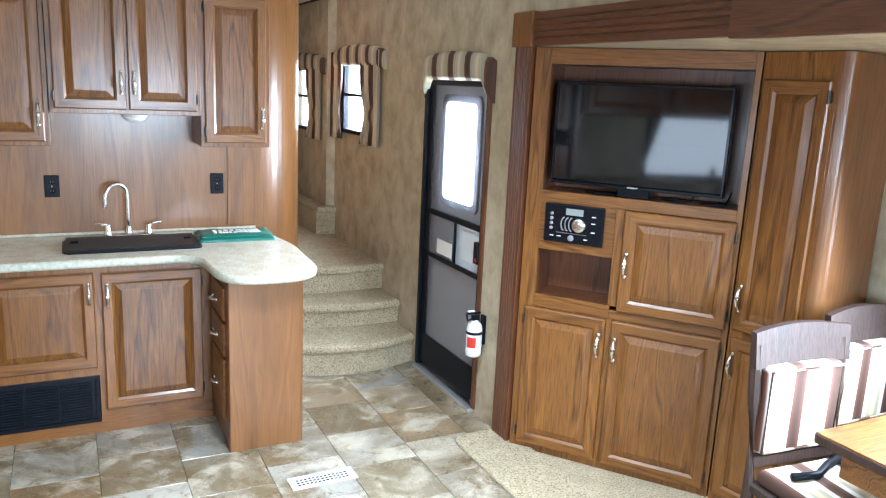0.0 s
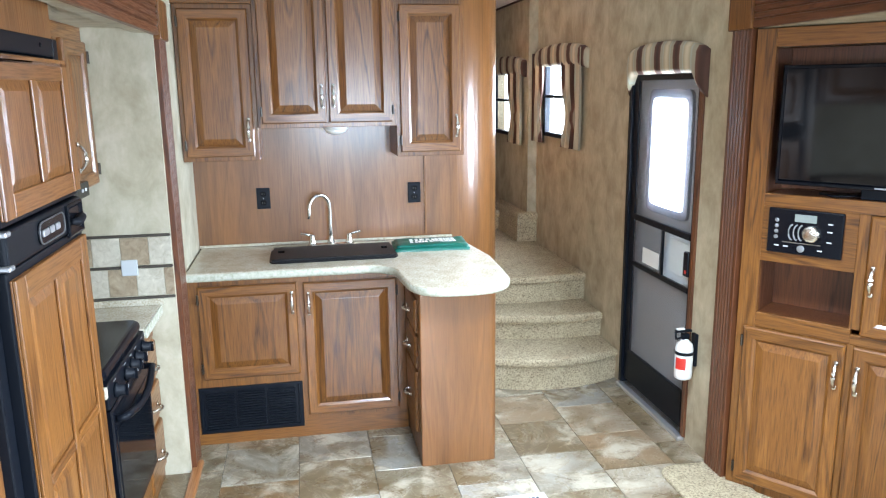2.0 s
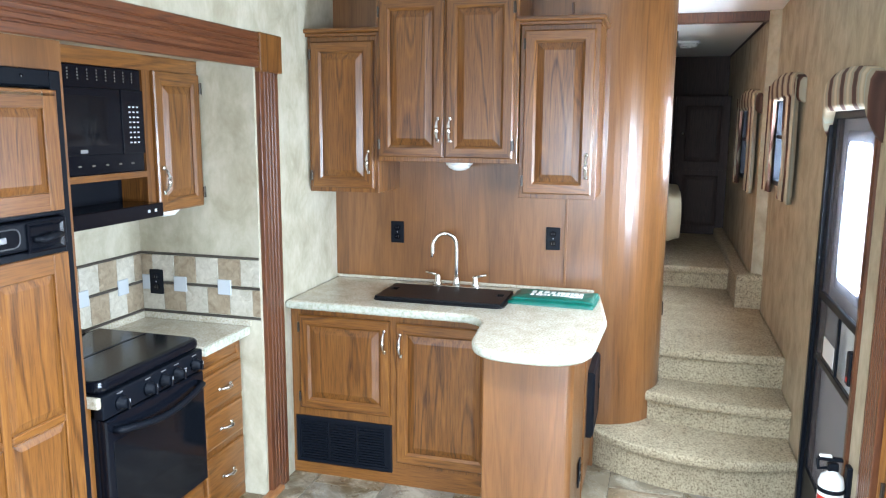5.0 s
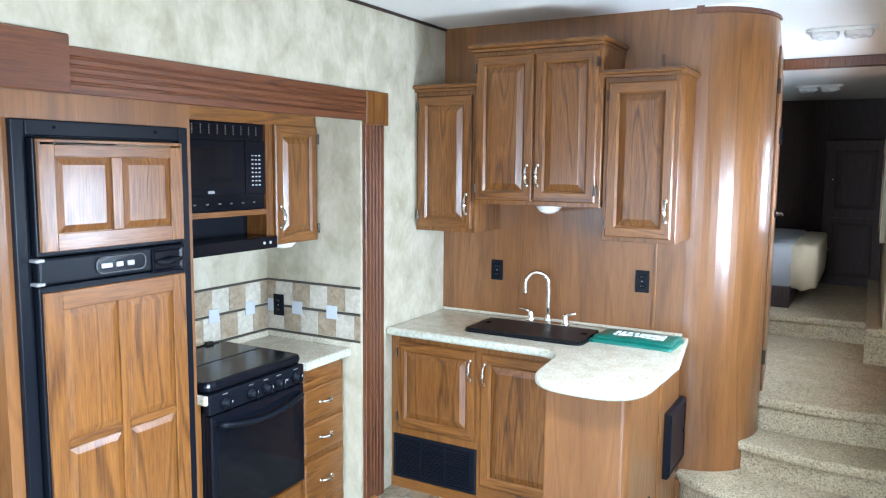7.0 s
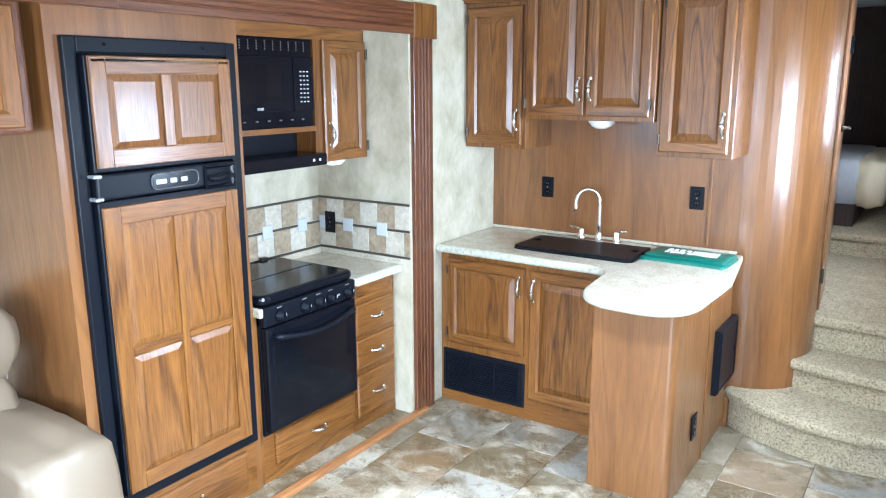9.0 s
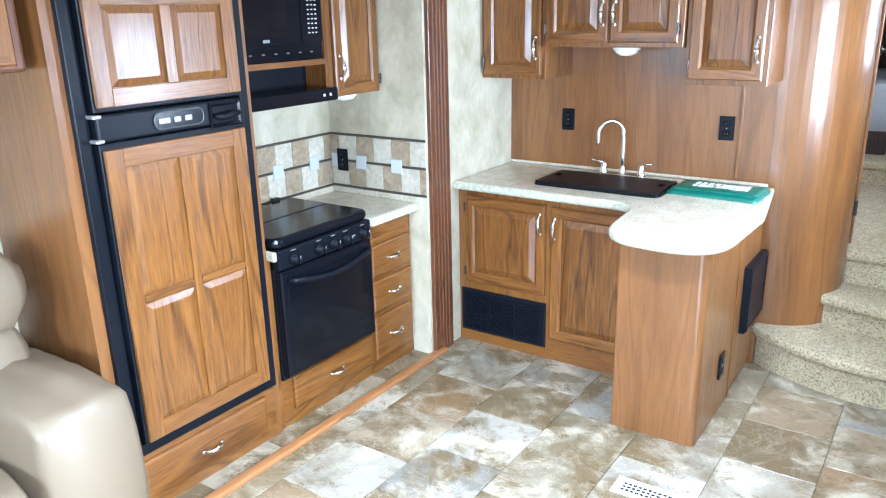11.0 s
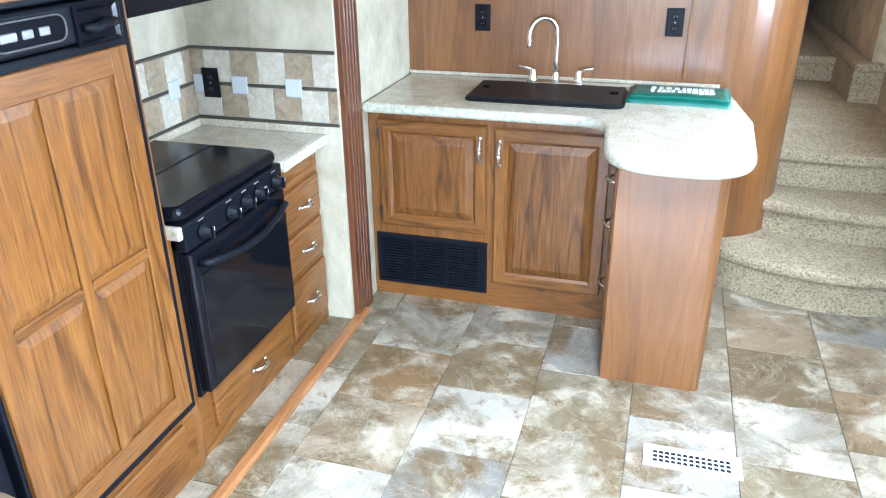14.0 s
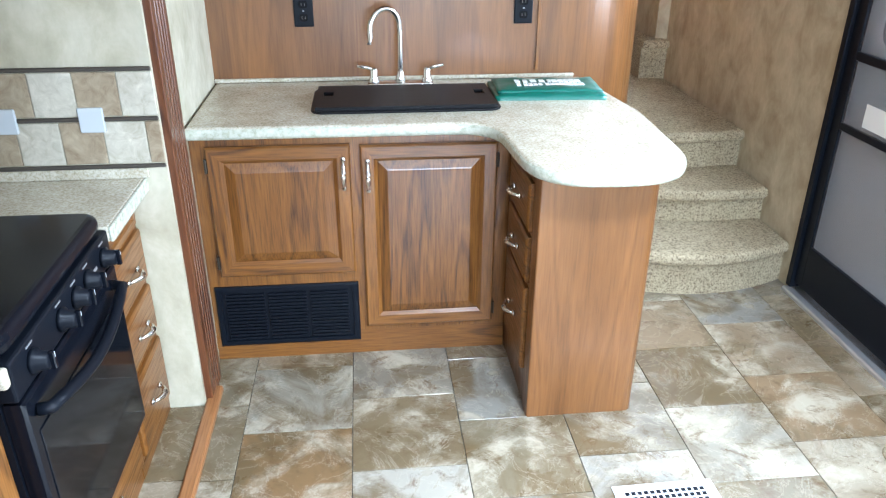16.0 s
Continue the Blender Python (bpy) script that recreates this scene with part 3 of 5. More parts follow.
front1 = [(1.03 + (R - 1.03) * t, 4.30 - 0.255 * math.sin(math.pi * (0.02 + 0.8 * t)) ** 0.8) for t in [k / 16 for k in range(17)]]
carpet_step("carpet_step", front1 + [(R - 0.002, 4.75), (1.05, 4.75)], -0.004, 0.195, "beige cut-pile carpet bottom step with a bowed nose")
front2 = [(1.2 + (R - 1.2) * t, 4.52 - 0.15 * math.sin(math.pi * (0.05 + 0.62 * t))) for t in [k / 12 for k in range(13)]]
carpet_step("carpet_step", front2 + [(R - 0.002, 4.95), (1.2, 4.95)], 0.16, 0.35, "beige cut-pile carpet middle step")
front3 = [(1.34 + (R - 1.34) * t, 4.69 - 0.03 * math.sin(math.pi * t)) for t in [k / 8 for k in range(9)]]
carpet_step("carpet_landing", front3 + [(R - 0.002, 6.5), (1.19, 6.5)], 0.32, 0.53, "beige cut-pile carpet landing of the hall")
carpet_step("carpet_upper_floor", [(1.19, 6.32), (1.93, 6.32), (1.93, 10.3), (-0.56, 10.3), (-0.56, 6.51), (1.19, 6.51)], 0.3, 0.69, "beige carpet floor of the raised bedroom")
carpet_step("carpet_kerb", [(1.84, JOG - 0.06), (1.999, JOG - 0.06), (1.999, JOG), (1.929, JOG + 0.07), (1.929, 10.29), (1.84, 10.29)], 0.5, 0.76, "carpeted kerb along the hall wall")
structure("step_end_panel", box(1.03, 1.06, 4.24, BACK + 0.2, -0.004, 0.165), veneer, "veneer end panel beside the bottom step")

# ---------------------------------------------------------------- sink run
base = thing("sink_base_cabinet", pose(L, 3.762, 0), "honey-stained oak sink base cabinet with two raised-panel doors", "cabinet")
bm = box(0.0, 1.053, 0, 0.02, 0.0, 0.10, 0)
part("toe_board", bm, wood_h, base)
part("body", box(0.002, 1.053, 0.0, 0.553, 0.1, 0.847), [wood_v], base)
panel_door(base, 0.05, 0, 0.347, 0.464, 0.468, "r", 0.37, "l")
panel_door(base, 0.546, 0, 0.122, 0.458, 0.688, "l", 0.585, "r")

vent = thing("furnace_vent", pose(L + 0.018, 3.762, 0.062), "black louvred metal furnace vent in the cabinet", "vent")
part("frame", stepped(0.502, 0.24, [(0, 0), (0, 0.008), (0.006, 0.012), (0.02, 0.012), (0.022, 0.006)]), black_plastic, vent)
for c in range(3):
    for k in range(14):
        x0 = 0.035 + c * 0.147
        part("louvre", box(x0, x0 + 0.134, -0.0145, -0.004, 0.028 + k * 0.0135, 0.036 + k * 0.0135, 0.0015), black_plastic, vent)

pen = thing("peninsula_cabinet", pose(0.685, 3.328, 0), "honey oak veneer peninsula cabinet below the rounded counter", "cabinet")
part("end_panel", prism(rounded([(0, 0, 0.008), (0.357, 0, 0.032), (0.357, 0.07, 0), (0, 0.07, 0)], 6), 0, 0.847), veneer, pen, "", None)
part("body", box(0.004, 0.348, 0.07, 0.9, 0.0, 0.846), veneer, pen)
for k, (z, h) in enumerate(((0.135, 0.3), (0.455, 0.155), (0.63, 0.155))):
    d = drawer_front(pen, 0.004, 0.385, z, 0.3, h)
    d.matrix_basis = pose(0.004, 0.385, z, 0, 0, FACE_NEGX)
sp = part("side_panel", stepped(0.37, 0.70, [(0, 0), (0, 0.012), (0.003, 0.014)]), [veneer, veneer], pen, "", pose(0.348, 0.51, 0.06, 0, 0, FACE_POSX))
part("corner_stile", box(0.348, 0.356, 0.07, 0.5, 0.0, 0.846, 0.002), veneer, pen)
part("stile", box(0.348, 0.36, 0.495, 0.512, 0.0, 0.846, 0.002), wood_v, pen)

hatch = thing("control_panel_box", pose(1.047, 3.915, 0.29, 0, 0, FACE_POSX), "dark purple-black plastic panel box on the peninsula side", "control panel")
part("housing", stepped(0.33, 0.315, [(0, 0), (0, 0.024), (0.012, 0.034), (0.02, 0.034), (0.026, 0.03)]), black_plastic, hatch)
part("catch", box(0.285, 0.305, -0.037, -0.03, 0.14, 0.17, 0.003), black_plastic, hatch)


def outlet(m, parent_label="black duplex power outlet on the wall"):
    o = thing("power_outlet", m, parent_label, "outlet", "wall outlets")
    part("cover_plate", box(-0.036, 0.036, -0.007, 0, -0.058, 0.058, 0.004, 2), black_plastic, o)
    for z in (-0.024, 0.024):
        s = part("socket", prism(rounded([(-0.016, -0.014, 0.012), (0.016, -0.014, 0.012), (0.016, 0.014, 0.012), (-0.016, 0.014, 0.012)], 4), 0, 0.003), black_gloss, o, "", pose(0, -0.0068, z, 90))
        for x in (-0.006, 0.006):
            part("slot", box(x - 0.001, x + 0.001, -0.005, 0.005, 0.003, 0.0034), grout, s)
    part("screw", box(-0.003, 0.003, -0.009, -0.006, -0.003, 0.003, 0.001), silver_paint, o)
    return o


outlet(pose(-0.015, BACK, 1.152))
outlet(pose(0.816, BACK, 1.155))
outlet(pose(-0.903, 3.478, 0.994))
outlet(pose(1.043, 3.66, 0.235, 0, 0, FACE_POSX), "black power outlet low on the peninsula side")
structure("trim_seam_batten", box(0.872, 0.886, BACK - 0.006, BACK, 0.92, 2.3, 0.002), wood_v, "thin wood batten over the panel seam")

counter_outline = rounded([(L + 0.002, 3.708, 0), (0.605, 3.70, 0.14), (0.645, 3.205, 0.2), (1.105, 3.185, 0.34), (1.13, 3.8, 0.25), (1.06, 4.319, 0), (L + 0.002, 4.319, 0)], 14)
ctop = thing("countertop", pose(0, 0, 0), "speckled cream laminate countertop with a rounded peninsula end", "countertop")
bm = prism(counter_outline, 0.848, 0.89, 0.016, 4)
for f in bm.faces:
    f.material_index = 0 if f.normal.z > 0.75 else 1
part("top_surface", bm, [laminate, laminate_edge], ctop)
part("upstand", box(L + 0.002, 1.03, 4.306, 4.319, 0.89, 0.905, 0.003), laminate, ctop, "low laminate strip along the back")

sink = thing("kitchen_sink", pose(0.34, 4.0, 0.89), "black composite drop-in sink closed by flat black covers", "sink")
part("rim", prism(rounded([(-0.322, -0.165, 0.05), (0.322, -0.165, 0.05), (0.322, 0.165, 0.05), (-0.322, 0.165, 0.05)], 6), 0, 0.008, 0.003, 2), sink_black, sink)
cov = slab_with_holes("y", 0, 0.012, -0.307, 0.307, -0.15, 0.15, [(-0.285, -0.25, 0.0, 0.055), (0.25, 0.285, 0.0, 0.055)])
part("cover", cov, sink_black, sink, "flat black cover with two finger holes", pose(0, 0.0, 0.02, -90, 0, 0))

tap = thing("kitchen_faucet", pose(0.337, 4.225, 0.89), "brushed nickel gooseneck faucet with two lever handles", "faucet")
part("base_plate", prism(rounded([(-0.125, -0.03, 0.03), (0.125, -0.03, 0.03), (0.125, 0.03, 0.03), (-0.125, 0.03, 0.03)], 6), 0, 0.014, 0.005, 2), chrome, tap, "", None, True)
neck = [(0, 0, 0.01), (0, 0, 0.1), (0, 0, 0.2)] + [(-0.055 + 0.055 * math.cos(a), -0.03 * (1 - math.cos(a)), 0.215 + 0.07 * math.sin(a)) for a in (math.pi * k / 12 for k in range(13))] + [(-0.112, -0.062, 0.185), (-0.113, -0.062, 0.165)]
part("spout", tube(neck, 0.0105, 14), chrome, tap, "", None, True)
part("collar", lathe([(0.02, 0.01), (0.02, 0.025), (0.013, 0.05), (0.011, 0.06)]), chrome, tap, "", None, True)
for s in (-1, 1):
    hnd = part("handle", lathe([(0.021, 0.01), (0.021, 0.02), (0.015, 0.034), (0.015, 0.058), (0.012, 0.066), (0.004, 0.07)]), chrome, tap, "", pose(s * 0.1, 0, 0), True)
    part("lever", tube([(0, 0, 0.06), (s * 0.02, -0.004, 0.068), (s * 0.062, -0.012, 0.078)], [0.008, 0.007, 0.006], 10), chrome, hnd, "", None, True)

# folded green vinyl bag with two lines of white print that cannot be read
bag = thing("folded_vinyl_bag", pose(0.862, 4.075, 0.89, 0, 0, -2), "folded green vinyl bag with white print on the counter", "bag")
def soft_slab(w, d, h, seed, n=18):
    bm = bmesh.new()
    grid = {}
    for i in range(n + 1):
        for j in range(n + 1):
            x, y = (i / n - 0.5) * w, (j / n - 0.5) * d
            e = min(i, n - i, j, n - j) / n
            z = h * (0.55 + 0.45 * min(1, e * 7)) + 0.006 * noise.noise((x * 14 + seed, y * 14, seed))
            wob = 0.006 * noise.noise((x * 8, y * 8, seed + 3))
            grid[i, j] = bm.verts.new((x + wob, y + wob, z))
    for i in range(n):
        for j in range(n):
            bm.faces.new((grid[i, j], grid[i + 1, j], grid[i + 1, j + 1], grid[i, j + 1]))
    rim = [e for e in bm.edges if e.is_boundary]
    r = bmesh.ops.extrude_edge_only(bm, edges=rim)
    for vtx in (g for g in r["geom"] if isinstance(g, bmesh.types.BMVert)):
        vtx.co.z = 0.0
    bmesh.ops.recalc_face_normals(bm, faces=bm.faces)
    return bm
part("body", soft_slab(0.4, 0.24, 0.024, 2), towel_green, bag, "", None, True)
part("top_fold", soft_slab(0.38, 0.2, 0.012, 7), towel_green, bag, "", pose(0.004, 0.012, 0.019), True)
rng = random.Random(5)
for row, (y, h) in enumerate(((0.035, 0.034), (-0.015, 0.03))):
    x = -0.11
    while x < 0.13:
        w = rng.uniform(0.012, 0.022)
        part("print_bar", box(x, x + w, y - h / 2, y + h / 2, 0.0305, 0.0345), white_plastic, bag, "white unreadable print")
        x += w + rng.choice((0.004, 0.004, 0.012))


def wall_cabinet(x0, x1, front, z0, z1, doors, crown=True, label=""):
    c = thing("wall_cabinet", pose(x0, front, z0), label, "cabinet", "oak wall cabinets over the sink")
    w, h = x1 - x0, z1 - z0
    part("body", box(0, w, 0.0, BACK - front, 0, h, 0.002), wood_v, c)
    for d in doors:
        panel_door(c, *d)
    if crown:
        part("crown", stepped_crown(w, BACK - front), wood_h, c, "", pose(0, 0, h))
    return c


def stepped_crown(w, d):
    bm = box(-0.004, w + 0.004, -0.022, d, 0, 0.014, 0.002)
    return box(-0.022, w + 0.022, -0.042, d, 0.014, 0.036, 0.009, 2, bm)


def doors_for(w, h, n, pulls, hinges):
    gap, edge = 0.01, 0.02
    dw = (w - 2 * edge - gap * (n - 1)) / n
    return [(edge + k * (dw + gap), 0, 0.022, dw, h - 0.045, pulls[k], 0.13, hinges[k]) for k in range(n)]


wall_cabinet(L + 0.002, -0.002, 4.007, 1.387, 2.135, doors_for(0.366, 0.748, 1, ["r"], ["l"]), True, "honey oak wall cabinet with one raised-panel door beside the side wall")
wall_cabinet(0.0, 0.684, 3.975, 1.545, 2.318, doors_for(0.684, 0.773, 2, ["r", "l"], ["l", "r"]), True, "honey oak wall cabinet with two raised-panel doors above the sink")
wall_cabinet(0.687, 1.04, 4.007, 1.387, 2.162, doors_for(0.353, 0.775, 1, ["r"], ["l"]), True, "honey oak wall cabinet with one raised-panel door beside the bowed wall")
puck = thing("under_cabinet_light", pose(0.382, 4.09, 1.544), "small round white under-cabinet light, switched off", "light")
part("base", lathe([(0.062, 0), (0.066, -0.006), (0.062, -0.016)]), white_plastic, puck, "", None, True)
part("lens", lathe([(0.058, -0.016), (0.05, -0.03), (0.028, -0.041), (0.004, -0.044)]), mat("frosted_lens", (0.8, 0.8, 0.78), 0.25)[0], puck, "", None, True)

# ---------------------------------------------------------------- kitchen slide: refrigerator, range, drawers
XF = -0.487       # plane of the slide's cabinet fronts
XT = -0.477      # plane of the refrigerator front
tall = thing("refrigerator_cabinet", pose(XT, 1.765, 0.0, 0, 0, FACE_POSX), "tall oak veneer cabinet around the built-in refrigerator", "cabinet")
part("side_panel", box(0, 0.042, 0.0, 0.505, 0.0, 1.984), veneer, tall)
part("side_panel", box(0.722, 0.753, 0.0, 0.505, 0.0, 1.984), veneer, tall)
part("top_panel", box(0.042, 0.722, 0.0, 0.02, 1.878, 1.984), veneer, tall)
part("bottom_panel", box(0.042, 0.722, 0.0, 0.02, 0.0, 0.248), wood_h, tall)
drawer_front(tall, 0.085, 0, 0.055, 0.58, 0.16)

fridge = thing("refrigerator", pose(XT, 1.807, 0.248, 0, 0, FACE_POSX), "two-door absorption refrigerator with oak panels in a black frame", "refrigerator")
FW, FH = 0.68, 1.63
part("body", box(0.01, FW - 0.01, 0.006, 0.5, 0.01, FH - 0.01), black_plastic, fridge)
for nm, b4 in (("frame_side", (0, 0.045, -0.022, 0.006, 0, FH)), ("frame_side", (FW - 0.045, FW, -0.022, 0.006, 0, FH)), ("frame_top", (0.045, FW - 0.045, -0.022, 0.006, FH - 0.05, FH)), ("frame_bottom", (0.045, FW - 0.045, -0.022, 0.006, 0, 0.045))):
    part(nm, box(*b4, 0.004, 2), black_plastic, fridge)
DZ = 1.085        # top of the lower door above the frame's foot
up = part("freezer_door", box(0.05, FW - 0.05, -0.045, -0.004, 1.2, FH - 0.058, 0.004, 2), black_plastic, fridge)
part("edge_strip", box(0.065, FW - 0.065, -0.058, -0.044, FH - 0.082, FH - 0.066, 0.004, 2), polished, up, "bright metal bar along the door's top")
def fridge_panel(parent, x, z, w, h, cols, rows, rail, mid):
    """A framed oak panel with square recesses."""
    p = part("door_panel", box(x, x + w, -0.05, -0.044, z, z + h, 0.0015), wood_v, parent)
    for a in (x, x + w - rail):
        part("stile", box(a, a + rail, -0.058, -0.05, z, z + h, 0.002), wood_v, p)
    for a in (z, z + h - rail):
        part("rail", box(x + rail, x + w - rail, -0.058, -0.05, a, a + rail, 0.002), wood_h, p)
    cw = (w - 2 * rail - mid * (cols - 1)) / cols
    for c in range(1, cols):
        a = x + rail + c * cw + (c - 1) * mid
        part("mullion", box(a, a + mid, -0.0575, -0.05, z + rail, z + h - rail, 0.002), wood_v, p)
    rh = (h - 2 * rail - mid * (rows - 1)) / rows
    for r in range(rows):
        for c in range(cols):
            fx, fz = x + rail + c * (cw + mid), z + rail + r * (rh + mid)
            part("raised_field", stepped(cw - 0.004, rh - 0.004, [(0, 0.05), (0.022, 0.056), (0.024, 0.0565)]), [wood_v, wood_v], p, "", pose(fx + 0.002, 0, fz + 0.002))
            if r < rows - 1:
                part("rail", box(fx, fx + cw, -0.0573, -0.05, fz + rh, fz + rh + mid, 0.006), wood_h, p)
    return p
fridge_panel(up, 0.06, 1.215, FW - 0.12, 0.355, 2, 1, 0.055, 0.04)
low = part("lower_door", box(0.05, FW - 0.05, -0.045, -0.004, 0.05, DZ + 0.02, 0.004, 2), black_plastic, fridge)
fridge_panel(low, 0.06, 0.06, FW - 0.12, DZ - 0.06, 2, 2, 0.06, 0.03)
ctl = part("control_strip", box(0.05, FW - 0.05, -0.052, -0.004, DZ + 0.024, 1.195, 0.008, 2), black_plastic, fridge, "black control strip with an oval switch panel")
part("switch_panel", prism(rounded([(-0.1, -0.028, 0.03), (0.1, -0.028, 0.03), (0.1, 0.028, 0.03), (-0.1, 0.028, 0.03)], 5), 0, 0.006, 0.002), black_gloss, ctl, "", pose(0.345, -0.051, 1.152, 90))
oval = rounded([(-0.098, -0.027, 0.027), (0.098, -0.027, 0.027), (0.098, 0.027, 0.027), (-0.098, 0.027, 0.027)], 6)
part("bezel", tube([(0.345 + x, -0.0575, 1.152 + z) for x, z in oval + oval[:1]], 0.0022, 8), mat("dark_silver", (0.13, 0.13, 0.135), 0.35, 0.5)[0], ctl, "thin silver oval bezel", None, True)
for k, x in enumerate((0.285, 0.335, 0.38)):
    part("switch", box(x - (0.022 if k == 0 else 0.014), x + (0.022 if k == 0 else 0.014), -0.062, -0.056, 1.142, 1.16, 0.003, 2), silver_paint, ctl)
part("latch_pocket", stepped(0.14, 0.088, [(0, 0), (0, 0.008), (0.006, 0.01), (0.014, 0.004)]), black_gloss, ctl, "", pose(0.47, -0.051, 1.1))
part("latch_handle", tube([(0.49, -0.062, 1.142), (0.52, -0.068, 1.136), (0.56, -0.068, 1.144), (0.598, -0.062, 1.142)], [0.008, 0.013, 0.013, 0.008], 10), black_plastic, ctl, "", None, True)
for z in (DZ + 0.03, 1.19):
    part("hinge_pin", box(0.036, 0.066, -0.06, -0.02, z - 0.006, z + 0.006, 0.003), silver_paint, fridge, "small bright hinge pin")
for x in (0.14, 0.53):
    part("screw", lathe([(0.006, 0), (0.006, 0.003), (0.002, 0.004)], 10), black_gloss, fridge, "", pose(x, -0.022, FH - 0.022, 90))

# range
stove = thing("gas_range", pose(-0.475, 2.545, 0.0, 0, 0, FACE_POSX), "black slide-in gas range with a folded cover and five knobs", "stove")
SW = 0.58
part("body", box(0.0, SW, 0.0, 0.505, 0.232, 0.816), black_plastic, stove)
od = part("oven_door", stepped(SW - 0.01, 0.47, [(0, 0), (0, 0.032), (0.006, 0.038), (0.016, 0.038)]), black_gloss, stove, "", pose(0.005, -0.002, 0.255))
part("window", box(0.03, SW - 0.04, -0.0405, -0.037, 0.03, 0.39, 0.001), oven_glass, od, "dark oven glass")
part("handle", tube([(0.04, -0.04, 0.43)] + [(0.045 + (SW - 0.1) * k / 10, -0.062 - 0.016 * math.sin(math.pi * k / 10), 0.43 - 0.03 * math.sin(math.pi * k / 10)) for k in range(11)] + [(SW - 0.05, -0.04, 0.43)], 0.013, 12), black_plastic, od, "curved black bar handle", None, True)
part("control_panel", box(0.0, SW, -0.036, 0.02, 0.731, 0.816, 0.006, 2), black_plastic, stove)
for x in (0.085, 0.235, 0.325, 0.405, 0.52):
    kn = part("knob", lathe([(0.026, 0), (0.026, 0.008), (0.02, 0.012), (0.018, 0.03), (0.014, 0.033)], 20), black_plastic, stove, "", pose(x, -0.036, 0.768, 90), True)
    part("grip", box(-0.005, 0.005, -0.019, 0.019, 0.03, 0.042, 0.002), black_gloss, kn)
    part("pointer", box(-0.001, 0.001, 0.006, 0.018, 0.042, 0.0425), grey_mark, kn, "pale pointer line")
    part("mark", box(x - 0.014, x + 0.014, -0.0375, -0.0358, 0.802, 0.806), silver_paint, stove, "tiny pale print above a knob")
part("name_plate", box(0.435, 0.47, -0.0375, -0.0358, 0.764, 0.772), silver_paint, stove)
part("cover", prism(rounded([(-0.006, -0.03, 0.05), (SW + 0.006, -0.03, 0.05), (SW + 0.006, 0.47, 0.02), (-0.006, 0.47, 0.02)], 6), 0.818, 0.864, 0.02, 4), black_gloss, stove, "glossy black bi-fold range cover")
part("cover_fold", box(0.02, SW - 0.02, 0.215, 0.222, 0.864, 0.866), black_plastic, stove)
for x in (0.1, SW - 0.1):
    part("cover_hinge", box(x - 0.02, x + 0.02, 0.46, 0.485, 0.846, 0.878, 0.003), bronze, stove)

rc = thing("range_drawer_cabinet", pose(XF, 2.519, 0.0, 0, 0, FACE_POSX), "honey oak cabinet with a drawer under the range", "cabinet")
part("stile", box(0.0, 0.024, 0.0, 0.495, 0.0, 0.777), wood_v, rc)
part("body", box(0.024, 0.625, 0.0, 0.495, 0.0, 0.23), wood_h, rc)
drawer_front(rc, 0.085, 0, 0.075, 0.533, 0.148)
dc = thing("drawer_cabinet", pose(XF, 3.146, 0.0, 0, 0, FACE_POSX), "honey oak drawer stack with three drawers beside the range", "cabinet")
part("body", box(0.0, 0.337, 0.0, 0.495, 0.0, 0.777), wood_v, dc)
part("false_front", stepped(0.30, 0.08, [(0, 0), (0, 0.006), (0.004, 0.01), (0.02, 0.01), (0.024, 0.003)]), [wood_h, wood_h], dc, "shallow recessed panel below the counter", pose(0.02, 0, 0.682))
for z, h in ((0.508, 0.158), (0.332, 0.152), (0.074, 0.224)):
    drawer_front(dc, 0.02, 0, z, 0.30, h)
part("plinth", box(0.0, 0.337, -0.002, 0.0, 0.0, 0.05), wood_h, dc)
sct = thing("slide_countertop", pose(0, 0, 0), "speckled cream laminate counter beside the range", "countertop")
part("top_surface", box(-0.985, XF + 0.048, 3.131, 3.483, 0.778, 0.818, 0.003), laminate, sct)
part("front_edge", box(XF + 0.048, XF + 0.058, 3.131, 3.483, 0.778, 0.8178, 0.004, 2), laminate_edge, sct, "pale rolled laminate edge")
solo("slide_countertop_strip", box(-0.985, XF + 0.05, 2.519, 2.54, 0.778, 0.818, 0.006, 2), laminate, "narrow speckled laminate strip beside the refrigerator", "countertop")
solo("counter_lip", box(-0.985, L - 0.05, 3.473, 3.4835, 0.818, 0.848, 0.003), laminate, "low cream strip along the end wall", "trim")
solo("counter_lip", box(-0.986, -0.975, 2.519, 3.473, 0.78, 0.848, 0.003), laminate, "low cream strip along the back wall", "trim")

# microwave cabinet and hood
XU = -0.647
uc = thing("microwave_cabinet", pose(XU, 2.519, 1.352, 0, 0, FACE_POSX), "oak wall cabinet with a microwave bay over the range", "cabinet")
part("top_rail", box(0.0, 0.965, 0.0, 0.335, 0.573, 0.632), wood_h, uc)
part("divider", box(0.0, 0.024, 0.0, 0.335, 0.05, 0.573), wood_v, uc)
part("divider", box(0.598, 0.644, 0.0, 0.335, 0.0, 0.573), wood_v, uc)
part("shelf", box(0.024, 0.598, 0.0, 0.335, 0.158, 0.182), wood_h, uc)
part("side_cabinet_body", box(0.644, 0.964, 0.004, 0.335, 0.01, 0.573), wood_v, uc)
panel_door(uc, 0.65, 0.002, 0.008, 0.306, 0.568, "l", 0.13, "r")
mw = thing("microwave_oven", pose(XU - 0.002, 2.549, 1.535, 0, 0, FACE_POSX), "black built-in microwave oven with a keypad", "microwave")
part("body", box(0.0, 0.56, 0.0, 0.33, 0.0, 0.388, 0.003), black_gloss, mw)
